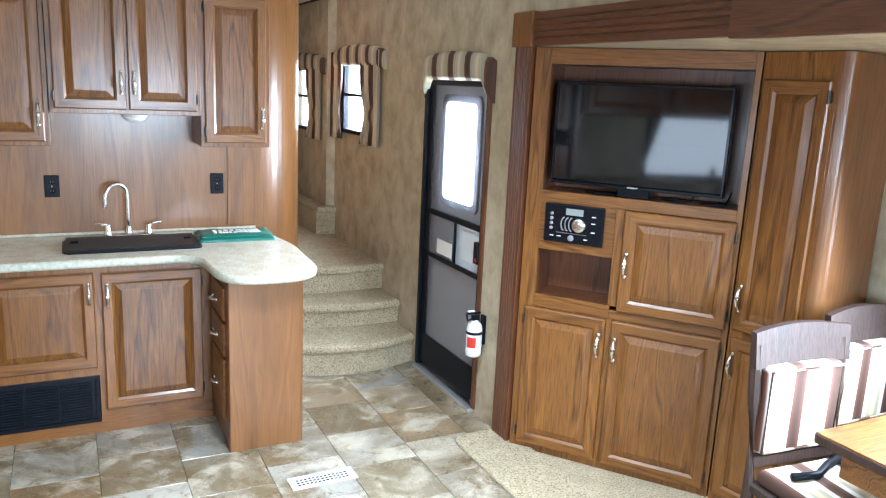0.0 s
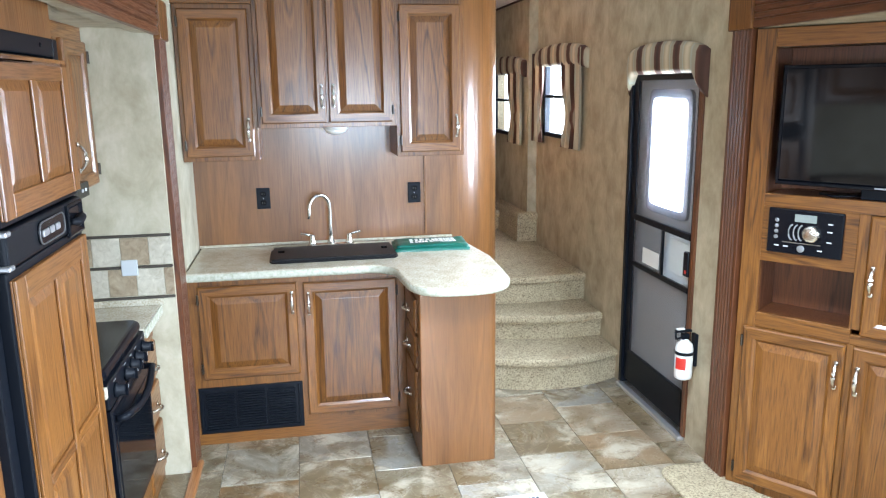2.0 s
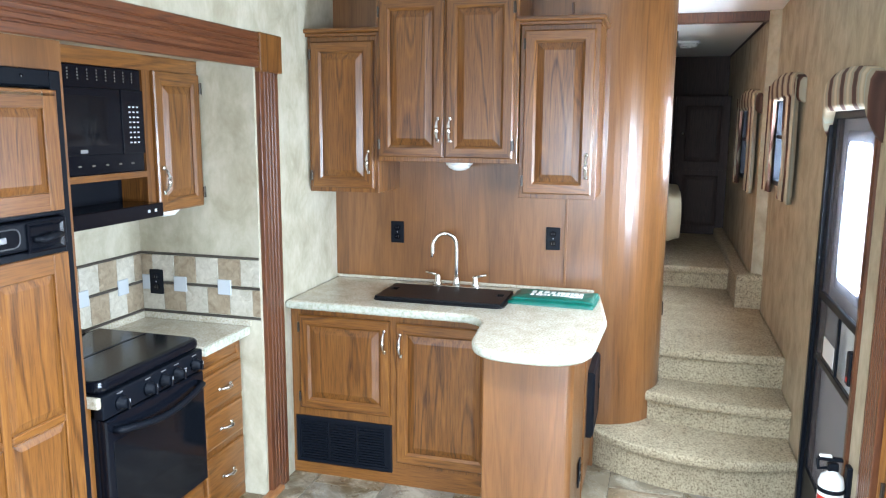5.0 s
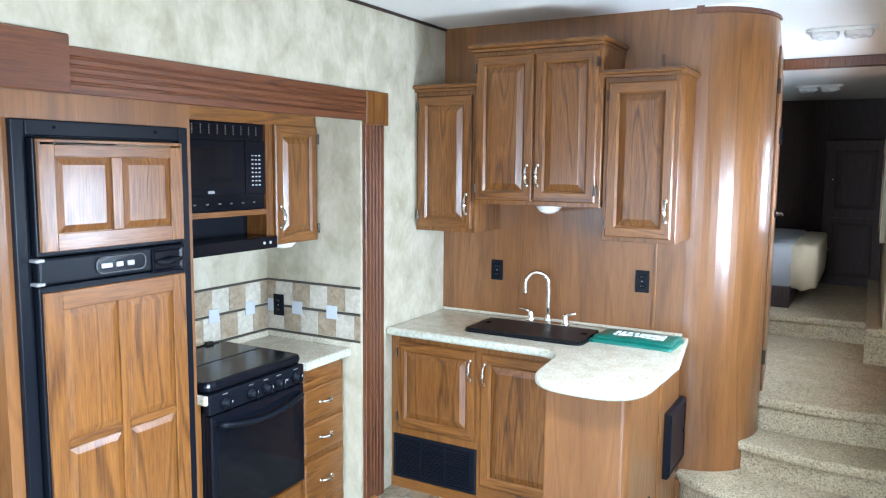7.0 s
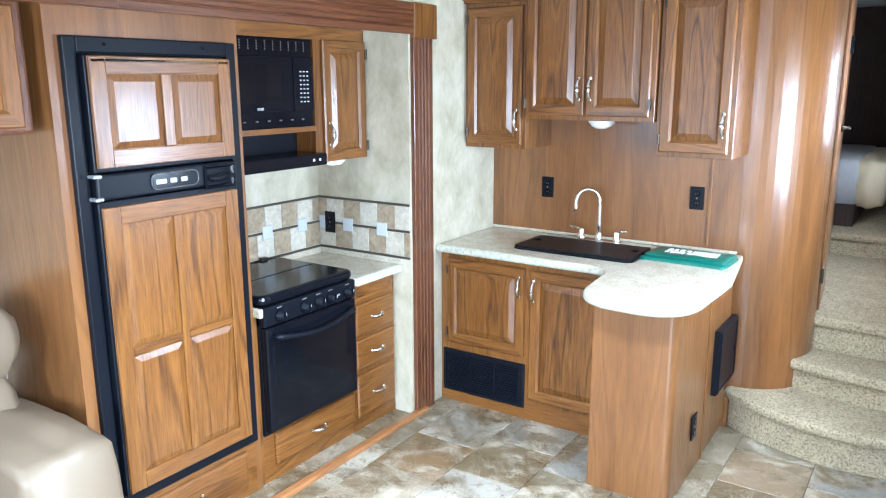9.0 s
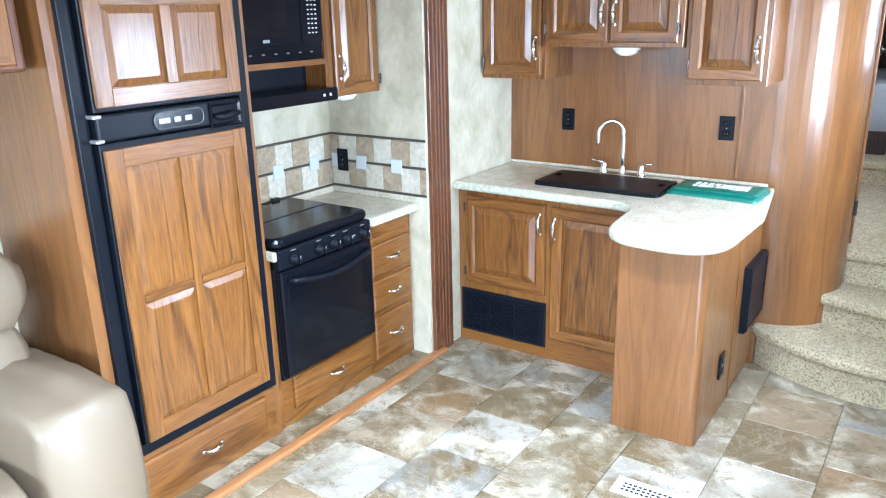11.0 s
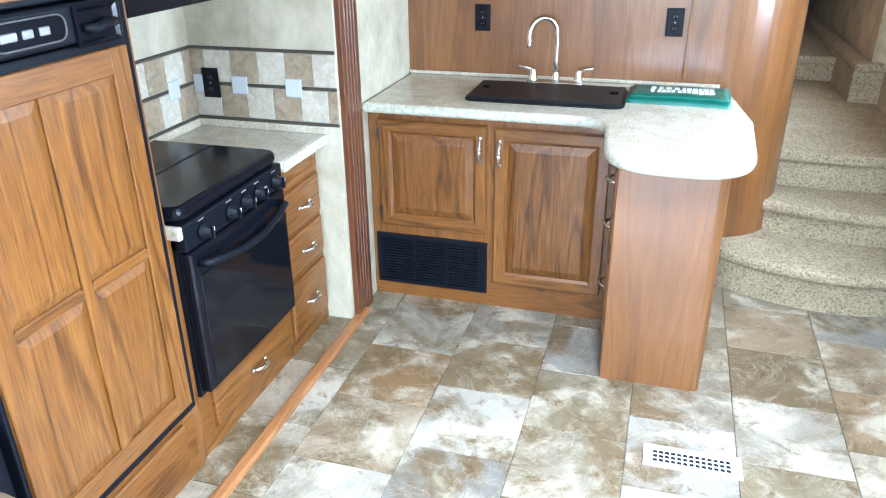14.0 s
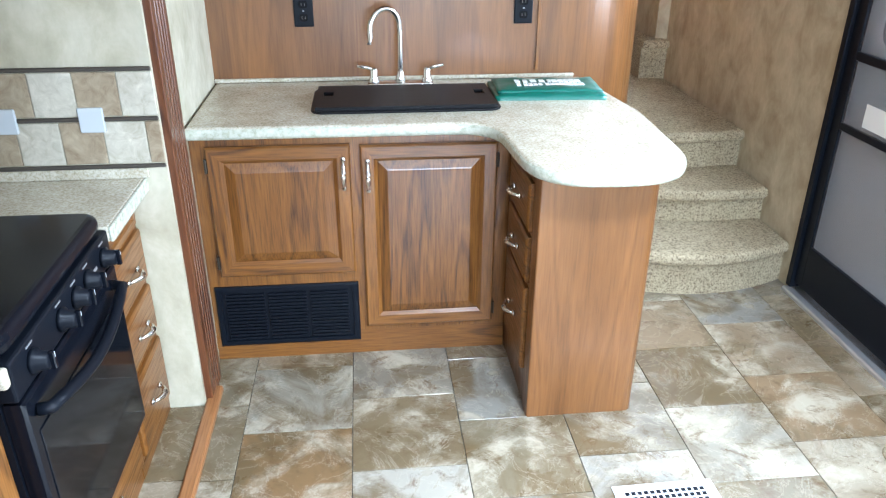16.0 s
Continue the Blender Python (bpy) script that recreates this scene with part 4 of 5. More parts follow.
part("door", box(0.012, 0.42, -0.016, -0.001, 0.07, 0.31, 0.005, 2), black_gloss, mw)
part("window", box(0.04, 0.345, -0.0175, -0.0155, 0.105, 0.28, 0.0008), oven_glass, mw, "dark glass window")
part("keypad_panel", box(0.424, 0.55, -0.016, -0.001, 0.07, 0.31, 0.004, 2), black_gloss, mw)
for r in range(8):
    for c in range(3):
        part("key", box(0.462 + c * 0.022, 0.473 + c * 0.022, -0.0172, -0.0158, 0.11 + r * 0.019, 0.1155 + r * 0.019), grey_mark, mw)
part("badge", box(0.2, 0.235, -0.0172, -0.0158, 0.08, 0.092), silver_paint, mw)
for i in range(11):
    for j in range(4):
        part("top_vent_slot", box(0.036 + i * 0.047, 0.042 + i * 0.047, -0.0015, -0.0005, 0.336 + j * 0.011, 0.342 + j * 0.011), grout, mw)
for i in range(7):
    part("foot_slot", box(0.06 + i * 0.07, 0.075 + i * 0.07, -0.003, -0.0005, 0.03, 0.036), grout, mw)
hood = thing("range_hood", pose(XU, 2.53, 1.356, 0, 0, FACE_POSX), "black metal range hood with two small switches", "range hood")
part("body", box(0.0, 0.586, -0.068, 0.33, 0.0, 0.055, 0.004, 2), black_gloss, hood)
part("upper_body", box(0.004, 0.582, 0.12, 0.33, 0.055, 0.152), black_plastic, hood)
for x in (0.49, 0.53):
    part("switch", box(x, x + 0.012, -0.072, -0.066, 0.022, 0.034, 0.002), grey_mark, hood)
pl = thing("under_cabinet_light", pose(-0.72, 3.31, 1.3605), "small white under-cabinet light beside the hood", "light")
part("base", lathe([(0.06, 0), (0.064, -0.006), (0.06, -0.014)]), white_plastic, pl, "", None, True)
part("lens", lathe([(0.056, -0.014), (0.045, -0.028), (0.006, -0.036)]), white_plastic, pl, "", None, True)

# ---------------------------------------------------------------- wall tiles behind the range
def splash_run(name, m, length, label, accents):
    """Two rows of square tiles between bronze pencil lines, with white accents across the middle line."""
    t = thing(name, m, label, "wall tile", kind="structure")
    s = 0.115
    whole = {m.name: mesh_of(box(0.001, s - 0.001, -0.005, 0, 0.001, 0.121, 0.0015), "tile", m) for m in (tile_cream, tile_brown)}
    for row, first in ((0, s), (1, 0.06)):
        edges = [0.0, first]
        while edges[-1] < length - 0.001:
            edges.append(min(edges[-1] + s, length))
        for k, (xa, xb) in enumerate(zip(edges, edges[1:])):
            stone = tile_brown if (k + row) % 2 else tile_cream
            me = whole[stone.name] if xb - xa > s - 0.001 else mesh_of(box(0.001, xb - xa - 0.001, -0.005, 0, 0.001, 0.121, 0.0015), "tile", stone)
            ob = new("tile", me)
            ob.parent = t
            ob.matrix_basis = pose(xa, 0, 0.014 + row * 0.137)
    for z in (0.0, 0.137, 0.274):
        part("pencil_line", box(0, length, -0.008, 0, z, z + 0.012, 0.003), pencil, t)
    for k in accents:
        part("accent_tile", box(k - 0.034, k + 0.034, -0.012, -0.002, 0.107, 0.177, 0.003), white_tile, t, "small white accent tile")
    return t


splash_run("backsplash_end", pose(-0.985, 3.484, 0.848), 0.615, "cream and tan wall tiles with bronze lines on the end wall", (0.038, 0.207, 0.437))
splash_run("backsplash_back", pose(-0.986, 2.56, 0.848, 0, 0, FACE_POSX), 0.918, "cream and tan wall tiles with bronze lines behind the range", (0.069, 0.299, 0.529, 0.779))

# ---------------------------------------------------------------- entry door
entry = thing("door_1", pose(R, 0, 0), "entry door with a black screen door closed in front of it", "door", kind="structure")
part("jamb", box(-0.012, 0.06, DOOR_Y1 - 0.022, DOOR_Y1 + 0.012, 0.02, DOOR_TOP + 0.01, 0.003), black_plastic, entry)
part("jamb", box(-0.012, 0.06, DOOR_Y0 - 0.012, DOOR_Y0 + 0.022, 0.02, DOOR_TOP + 0.01, 0.003), wood_dark, entry, "dark wood jamb strip")
part("jamb_head", box(-0.012, 0.06, DOOR_Y0 + 0.022, DOOR_Y1 - 0.022, DOOR_TOP - 0.02, DOOR_TOP + 0.01, 0.003), black_plastic, entry)
y0, y1 = DOOR_Y0 + 0.022, DOOR_Y1 - 0.022
scr = part("screen_door", box(0.004, 0.02, y0, y0 + 0.035, 0.045, DOOR_TOP - 0.02, 0.003), black_plastic, entry, "black framed screen door")
part("stile", box(0.004, 0.02, y1 - 0.055, y1, 0.045, DOOR_TOP - 0.02, 0.003), black_plastic, scr)
for z0, z1 in ((0.045, 0.235), (0.738, 0.766), (1.0, 1.034), (1.755, 1.785)):
    part("rail", box(0.002, 0.02, y0 + 0.035, y1 - 0.055, z0, z1, 0.003), black_plastic, scr)
for z0, z1 in ((0.235, 0.738), (1.034, 1.755)):
    part("screen_mesh", box(0.011, 0.012, y0 + 0.035, y1 - 0.055, z0, z1), mesh_screen, scr, "grey insect screen")
sl = part("slider_panel", box(0.010, 0.013, y0 + 0.035, y1 - 0.055, 0.766, 1.0), glass, scr, "clear sliding panel over the latch")
sl.visible_shadow = False
part("slider_rail", box(0.004, 0.016, 3.655, 3.675, 0.766, 1.0, 0.002), black_plastic, scr)
part("screen_mesh", box(0.008, 0.009, 3.675, y1 - 0.055, 0.766, 1.0), mesh_screen, scr, "grey insect screen")
part("paper_label", box(0.004, 0.006, 3.69, 3.88, 0.785, 0.87), white_plastic, scr, "pale paper label with print too small to read")
part("latch_mark", box(-0.0225, -0.0195, y0 + 0.012, y0 + 0.03, 0.845, 0.862, 0.001), label_red, scr, "small red latch mark")
part("latch", box(-0.02, 0.004, y0 + 0.004, y0 + 0.05, 0.83, 0.95, 0.006, 2), black_plastic, scr, "black latch box")
WY0, WY1, WZ0, WZ1 = 3.50, 3.90, 1.10, 1.68
leaf = part("door_leaf", slab_with_holes("x", 0.045, 0.035, y0, y1, 0.03, DOOR_TOP - 0.02, [(WY0, WY1, WZ0, WZ1)]), door_skin, entry, "off-white door leaf")
ring = bmesh.new()
outer_r = rounded([(WY0 - 0.03, WZ0 - 0.03, 0.06), (WY1 + 0.03, WZ0 - 0.03, 0.06), (WY1 + 0.03, WZ1 + 0.03, 0.06), (WY0 - 0.03, WZ1 + 0.03, 0.06)], 6)
inner_r = rounded([(WY0 + 0.012, WZ0 + 0.012, 0.05), (WY1 - 0.012, WZ0 + 0.012, 0.05), (WY1 - 0.012, WZ1 - 0.012, 0.05), (WY0 + 0.012, WZ1 - 0.012, 0.05)], 6)
rows4 = [[ring.verts.new((x, p[0], p[1])) for p in o] for x, o in ((0.045, outer_r), (0.03, outer_r), (0.03, inner_r), (0.08, inner_r))]
for a, c in zip(rows4, rows4[1:]):
    for k in range(len(a)):
        ring.faces.new((a[k], a[(k + 1) % len(a)], c[(k + 1) % len(a)], c[k]))
bmesh.ops.recalc_face_normals(ring, faces=ring.faces)
part("window_frame", ring, mat("grey_window_frame", (0.16, 0.17, 0.19), 0.45)[0], leaf, "dark grey rounded window frame")
part("door_panel", box(0.038, 0.045, y0 + 0.08, y0 + 0.3, 0.79, 0.97, 0.004), white_plastic, leaf, "white latch plate")
structure("threshold", box(R - 0.035, R + 0.04, DOOR_Y0, DOOR_Y1, -0.004, 0.02, 0.006), mat("aluminium_sill", (0.6, 0.6, 0.6), 0.35, 0.8)[0], "bright aluminium door sill")


def valance(m, w, h, drop, label):
    """A padded cornice with a curved upper edge and short side lobes."""
    bm = bmesh.new()
    n = 28
    rows = []
    for j, fz in enumerate((0, 0.15, 0.5, 0.85, 1.0)):
        ring2 = []
        for i in range(n + 1):
            t = i / n
            lobe = drop * (max(0, abs(t - 0.5) * 2 - 0.8) / 0.2) ** 0.7 if abs(t - 0.5) > 0.4 else 0.0
            top = h + 0.035 * math.sin(math.pi * t) ** 0.8 - 0.02 * (abs(t - 0.5) * 2) ** 6
            z = -lobe + (top + lobe) * fz
            y = -0.045 - 0.006 * math.sin(math.pi * fz) + 0.03 * (abs(t - 0.5) * 2) ** 14
            ring2.append(bm.verts.new((w * t, y + (0.01 if j in (0, 4) else 0), z)))
        rows.append(ring2)
    for a, c in zip(rows, rows[1:]):
        for i in range(n):
            bm.faces.new((a[i], a[i + 1], c[i + 1], c[i]))
    r = bmesh.ops.extrude_edge_only(bm, edges=[e for e in bm.edges if e.is_boundary])
    for vtx in (g for g in r["geom"] if isinstance(g, bmesh.types.BMVert)):
        vtx.co.y = 0.0
    bmesh.ops.recalc_face_normals(bm, faces=bm.faces)
    return solo("valance", bm, cloth, label, "valance", m=m, group="striped valances", smooth=True)


valance(pose(R, DOOR_Y1 + 0.03, 1.785, 0, 0, FACE_NEGX), 0.825, 0.12, 0.11, "striped padded cloth valance over the entry door")


def curtain(w, h, folds, side, seed):
    """A pleated panel, drawn in at the tie."""
    bm = bmesh.new()
    n, k = 40, 14
    rows = []
    for j in range(k + 1):
        fz = j / k
        pull = 1 - 0.28 * math.exp(-((fz - 0.32) / 0.22) ** 2)
        rows.append([bm.verts.new(((w * t * pull) if side > 0 else w * (1 - (1 - t) * pull), -0.035 - 0.014 * math.sin(folds * 2 * math.pi * t + seed + 0.6 * fz), h * fz)) for t in (i / n for i in range(n + 1))])
    for a, c in zip(rows, rows[1:]):
        for i in range(n):
            bm.faces.new((a[i], a[i + 1], c[i + 1], c[i]))
    r = bmesh.ops.extrude_face_region(bm, geom=bm.faces[:])
    bmesh.ops.translate(bm, vec=(0, 0.004, 0), verts=[g for g in r["geom"] if isinstance(g, bmesh.types.BMVert)])
    bmesh.ops.recalc_face_normals(bm, faces=bm.faces)
    return bm


def dressed_window(name, x, ya, yb, z0, z1, label):
    """A black-framed sash window with curtains and a valance, on a wall that faces -x. ya is the far end."""
    w = ya - yb
    wn2 = thing(name, pose(x, ya, z0, 0, 0, FACE_NEGX), label, "window", kind="structure")
    for nm, b4 in (("window_frame", (0, 0.028, -0.015, 0.03, 0, z1 - z0)), ("window_frame", (w - 0.028, w, -0.015, 0.03, 0, z1 - z0)), ("window_frame", (0.028, w - 0.028, -0.015, 0.03, 0, 0.03)), ("window_frame", (0.028, w - 0.028, -0.015, 0.03, z1 - z0 - 0.03, z1 - z0)), ("meeting_rail", (0.028, w - 0.028, -0.01, 0.02, (z1 - z0) * 0.52, (z1 - z0) * 0.52 + 0.022))):
        part(nm, box(*b4, 0.003), black_plastic, wn2)
    for a, c in ((0.03, (z1 - z0) * 0.52), ((z1 - z0) * 0.52 + 0.022, z1 - z0 - 0.03)):
        p = part("pane", box(0.028, w - 0.028, 0.004, 0.008, a, c), glass, wn2)
        p.visible_shadow = False
    m = pose(x, ya + 0.2, z0 - 0.05, 0, 0, FACE_NEGX)
    solo("curtain", curtain(0.24, z1 - z0 + 0.12, 3, 1, 0.3), cloth, "striped cloth curtain gathered beside the window", "curtain", m=m, group="window curtains", smooth=True)
    solo("curtain", curtain(0.36, z1 - z0 + 0.12, 4, -1, 1.4), cloth, "striped cloth curtain gathered beside the window", "curtain", m=pose(x, yb + 0.04, z0 - 0.05, 0, 0, FACE_NEGX), group="window curtains", smooth=True)
    valance(pose(x, ya + 0.21, z1 - 0.03, 0, 0, FACE_NEGX), w + 0.56, 0.11, 0.03, "striped cloth valance above the hall window")


dressed_window("window_1", R, 5.59, 5.09, 1.37, 1.9, "black-framed sash window with daylight behind it")
dressed_window("window_2", 1.93, 6.85, 6.2, 1.33, 1.86, "black-framed bedroom window with daylight behind it")

ext = thing("fire_extinguisher", pose(R, 3.258, 0.36), "small white fire extinguisher with a red label on a wall bracket", "fire extinguisher")
bx = -0.06
part("cylinder", lathe([(0.03, 0), (0.04, 0.006), (0.042, 0.02), (0.042, 0.15), (0.036, 0.175), (0.02, 0.19), (0.015, 0.2)], 24), white_plastic, ext, "", pose(bx, 0, 0), True)
part("strap", lathe([(0.0435, 0.125), (0.0445, 0.127), (0.0445, 0.138), (0.0435, 0.14)], 24), black_plastic, ext, "", pose(bx, 0, 0))
part("valve", box(bx - 0.018, bx + 0.018, -0.014, 0.014, 0.196, 0.225, 0.005, 2), black_plastic, ext)
part("lever", box(bx - 0.05, bx + 0.03, -0.011, 0.011, 0.232, 0.244, 0.004, 2), black_plastic, ext)
part("trigger_guard", tube([(bx - 0.018, 0, 0.205), (bx - 0.045, 0, 0.2), (bx - 0.05, 0, 0.235)], 0.006, 8), black_plastic, ext, "", None, True)
part("lever_cap", box(bx - 0.045, bx - 0.005, -0.009, 0.009, 0.243, 0.252, 0.003), white_plastic, ext)
part("bracket", box(-0.018, 0, -0.02, 0.02, 0.06, 0.22, 0.004), black_plastic, ext)
arc_l = [(0.0425 * math.cos(radians(a)), 0.0425 * math.sin(radians(a))) for a in range(185, 265, 10)]
bm = bmesh.new()
lo = [bm.verts.new((x, y, 0.055)) for x, y in arc_l]
hi = [bm.verts.new((x, y, 0.112)) for x, y in arc_l]
for i in range(len(arc_l) - 1):
    bm.faces.new((lo[i], lo[i + 1], hi[i + 1], hi[i]))
part("red_label", bm, label_red, ext, "red label", pose(bx, 0, 0))

# ---------------------------------------------------------------- media cabinet, set across the slide's corner
EC = pose(1.983, 2.915, 0, 0, 0, -53.06) @ Matrix.Scale(1.014, 4)
ec = thing("media_cabinet", EC, "angled honey oak media cabinet with a television bay", "cabinet")
W, TOP = 0.94, 1.915
def rail(nm, x0, x1, z0, z1, m=None, y0=0.0, y1=0.022):
    return part(nm, box(x0, x1, y0, y1, z0, z1, 0.0015), m or wood_v, ec)
rail("stile", 0, 0.075, 0, TOP)
rail("stile", 0.915, W, 0, TOP)
rail("top_rail", 0.075, 0.915, 1.845, TOP, wood_h)
rail("rail", 0.075, 0.915, 1.235, 1.285, wood_h)
rail("rail", 0.075, 0.43, 0.735, 0.795, wood_h)
rail("rail", 0.43, 0.915, 0.735, 0.775, wood_h)
rail("stile", 0.422, 0.46, 0.795, 1.235)
rail("rail", 0.075, 0.422, 1.012, 1.235, wood_h)
rail("body", 0.075, 0.915, 0.0, 0.735, wood_v, 0.004, 0.19)
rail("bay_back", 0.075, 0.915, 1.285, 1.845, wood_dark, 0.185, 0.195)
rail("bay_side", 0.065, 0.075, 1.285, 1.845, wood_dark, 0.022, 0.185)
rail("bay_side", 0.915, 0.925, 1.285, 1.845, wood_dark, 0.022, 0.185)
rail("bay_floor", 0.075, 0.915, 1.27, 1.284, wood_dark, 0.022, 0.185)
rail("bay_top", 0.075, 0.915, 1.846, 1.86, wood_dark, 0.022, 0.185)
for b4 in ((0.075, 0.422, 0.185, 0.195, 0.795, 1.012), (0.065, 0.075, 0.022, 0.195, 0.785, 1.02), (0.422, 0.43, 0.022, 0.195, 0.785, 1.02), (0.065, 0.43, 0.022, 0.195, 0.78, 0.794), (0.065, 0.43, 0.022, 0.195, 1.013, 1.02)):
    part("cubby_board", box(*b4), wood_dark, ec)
panel_door(ec, 0.464, 0, 0.778, 0.462, 0.455, "l", 0.215, "r")
panel_door(ec, 0.035, 0, 0.042, 0.388, 0.688, "r", 0.565, "l")
panel_door(ec, 0.45, 0, 0.036, 0.468, 0.694, "l", 0.565, "r")

tv = thing("television", EC @ pose(0.11, -0.005, 1.325), "black flat-screen television in the cabinet bay", "television")
part("housing", box(0, 0.745, 0.02, 0.07, 0.0, 0.45, 0.006, 2), black_plastic, tv)
part("bezel", stepped(0.745, 0.45, [(0, -0.02), (0, 0.0), (0.004, 0.004), (0.012, 0.004), (0.014, 0.0)], cap=False), black_gloss, tv)
part("screen", box(0.013, 0.732, -0.0005, 0.019, 0.02, 0.438), screen_glass, tv, "dark glossy screen")
part("logo", box(0.35, 0.395, -0.0055, -0.003, 0.006, 0.012), silver_paint, tv)
part("foot", box(0.3, 0.44, 0.03, 0.12, -0.04, 0.0, 0.004), black_plastic, tv)
for k, (xa, xb) in enumerate(((0.16, 0.3), (0.5, 0.62), (0.66, 0.76))):
    solo("cable", tube([(xa, 0.02, 0.006), ((xa + xb) / 2, -0.03 + 0.02 * k, 0.006), (xb, 0.03, 0.007), (xb + 0.01, 0.1, 0.05)], 0.004, 8), black_plastic, "black cable lying in the television bay", "cable", m=EC @ pose(0.1, 0.04, 1.285), smooth=True)

radio = thing("car_radio", EC @ pose(0.1, -0.001, 1.055), "black in-wall stereo with a round silver knob", "radio")
part("face", box(0, 0.276, -0.014, 0, 0, 0.178, 0.006, 2), black_gloss, radio)
part("display", box(0.1, 0.18, -0.0155, -0.013, 0.13, 0.16, 0.001), lcd, radio, "grey display")
part("volume_knob", lathe([(0.033, 0), (0.033, 0.01), (0.028, 0.018), (0.02, 0.02)], 24), chrome, radio, "round silver knob", pose(0.165, -0.014, 0.088, 90), True)
for k in range(3):
    part("arc_button", tube([(0.095 + k * 0.018 - 0.014 * math.sin(a), -0.0145, 0.088 + 0.03 * math.cos(a)) for a in (math.pi * j / 8 for j in range(9))], 0.0035, 6), silver_paint, radio, "", None, True)
for k in range(4):
    part("button", lathe([(0.008, 0), (0.008, 0.003), (0.005, 0.004)], 14), silver_paint, radio, "", pose(0.035, -0.014, 0.065 + k * 0.022, 90), True)
part("disc_slot", box(0.06, 0.2, -0.0148, -0.0135, 0.045, 0.049), grout, radio)
part("badge", lathe([(0.014, 0), (0.014, 0.003), (0.01, 0.004)], 16), silver_paint, radio, "", pose(0.13, -0.014, 0.026, 90), True)
for x, z in ((0.03, 0.028), (0.065, 0.028), (0.19, 0.024), (0.22, 0.06), (0.22, 0.1), (0.22, 0.13)):
    part("mark", box(x, x + 0.018, -0.0147, -0.0138, z, z + 0.005), grey_mark, radio)

PAN = pose(2.559, 2.152, 0, 0, 0, -79.0) @ Matrix.Scale(1.014, 4)
pan = thing("pantry_cabinet", PAN, "tall honey oak pantry with two doors and a rounded side", "cabinet")
part("body", box(0.002, 0.3, 0.0, 0.38, 0.0, TOP, 0.002), wood_v, pan)
panel_door(pan, 0.02, 0, 0.79, 0.262, 1.02, "l", 0.14, "r", rail=0.05)
panel_door(pan, 0.02, 0, 0.04, 0.262, 0.715, "l", 0.6, "r", rail=0.05)
side = [(0.3, 0.0)] + [(0.3 + 0.05 * math.sin(radians(a)), 0.05 - 0.05 * math.cos(radians(a))) for a in range(10, 91, 10)] + [(0.35, 0.4), (0.3, 0.4)]
part("rounded_side", prism(side, 0, TOP), veneer, pan, "rounded satin veneer side")

# carpet mat edge reaching out of the dinette slide
solo("slide_carpet_edge", prism(rounded([(1.74, 1.0, 0.0), (R + 0.06, 1.0, 0), (R + 0.06, 3.0, 0), (R - 0.02, 3.085, 0.02), (1.735, 3.085, 0.09)], 6), -0.003, 0.014, 0.006, 2), carpet, "beige carpet tongue bound at the edge, before the media cabinet", kind="structure")

# ---------------------------------------------------------------- dinette
def dining_chair(m, label):
    c = thing("dining_chair", m, label, "chair", "dinette chairs")
    for x in (0.0, 0.39):
        bm = tube([(x, 0.0, 0.0), (x, 0.0, 0.45), (x, 0.03, 0.75), (x, 0.05, 0.94)], 0.02, 8)
        part("back_post", bm, wood_espresso, c)
    for x in (0.02, 0.37):
        part("leg", tube([(x, -0.4, 0), (x, -0.4, 0.42)], [0.016, 0.021], 8), wood_espresso, c)
    bm = bmesh.new()
    n = 12
    r0 = []
    for zz, yy in ((0.86, 0.018), (0.985, 0.036), (0.985, 0.062), (0.86, 0.044)):
        r0.append([bm.verts.new((-0.02 + 0.43 * i / n, yy + 0.025 * math.sin(math.pi * i / n), zz + 0.014 * math.sin(math.pi * i / n) * (zz > 0.9))) for i in range(n + 1)])
    for a in range(4):
        for i in range(n):
            bm.faces.new((r0[a][i], r0[a][i + 1], r0[(a + 1) % 4][i + 1], r0[(a + 1) % 4][i]))
    bm.faces.new([r[0] for r in r0])
    bm.faces.new([r[-1] for r in r0][::-1])
    bmesh.ops.recalc_face_normals(bm, faces=bm.faces)
    part("top_rail", bm, wood_espresso, c, "curved espresso wood top rail")
    part("back_rail", box(0.0, 0.39, 0.0, 0.03, 0.5, 0.545, 0.004), wood_espresso, c)
    part("back_cushion", box(0.025, 0.365, -0.005, 0.055, 0.55, 0.865, 0.018, 3), cloth_pale, c, "pale cushion with rust stripes and leaf print", None, True)
    part("piping", tube([(0.03, -0.008, 0.56), (0.36, -0.008, 0.56), (0.36, -0.008, 0.855), (0.03, -0.008, 0.855), (0.03, -0.008, 0.56)], 0.005, 6), cloth, c, "", None, True)
    part("seat", box(-0.01, 0.4, -0.43, 0.0, 0.42, 0.46, 0.008), wood_espresso, c)
    part("seat_cushion", box(0.0, 0.39, -0.42, -0.02, 0.46, 0.515, 0.022, 3), cloth_pale, c, "pale striped seat cushion", None, True)
    return c


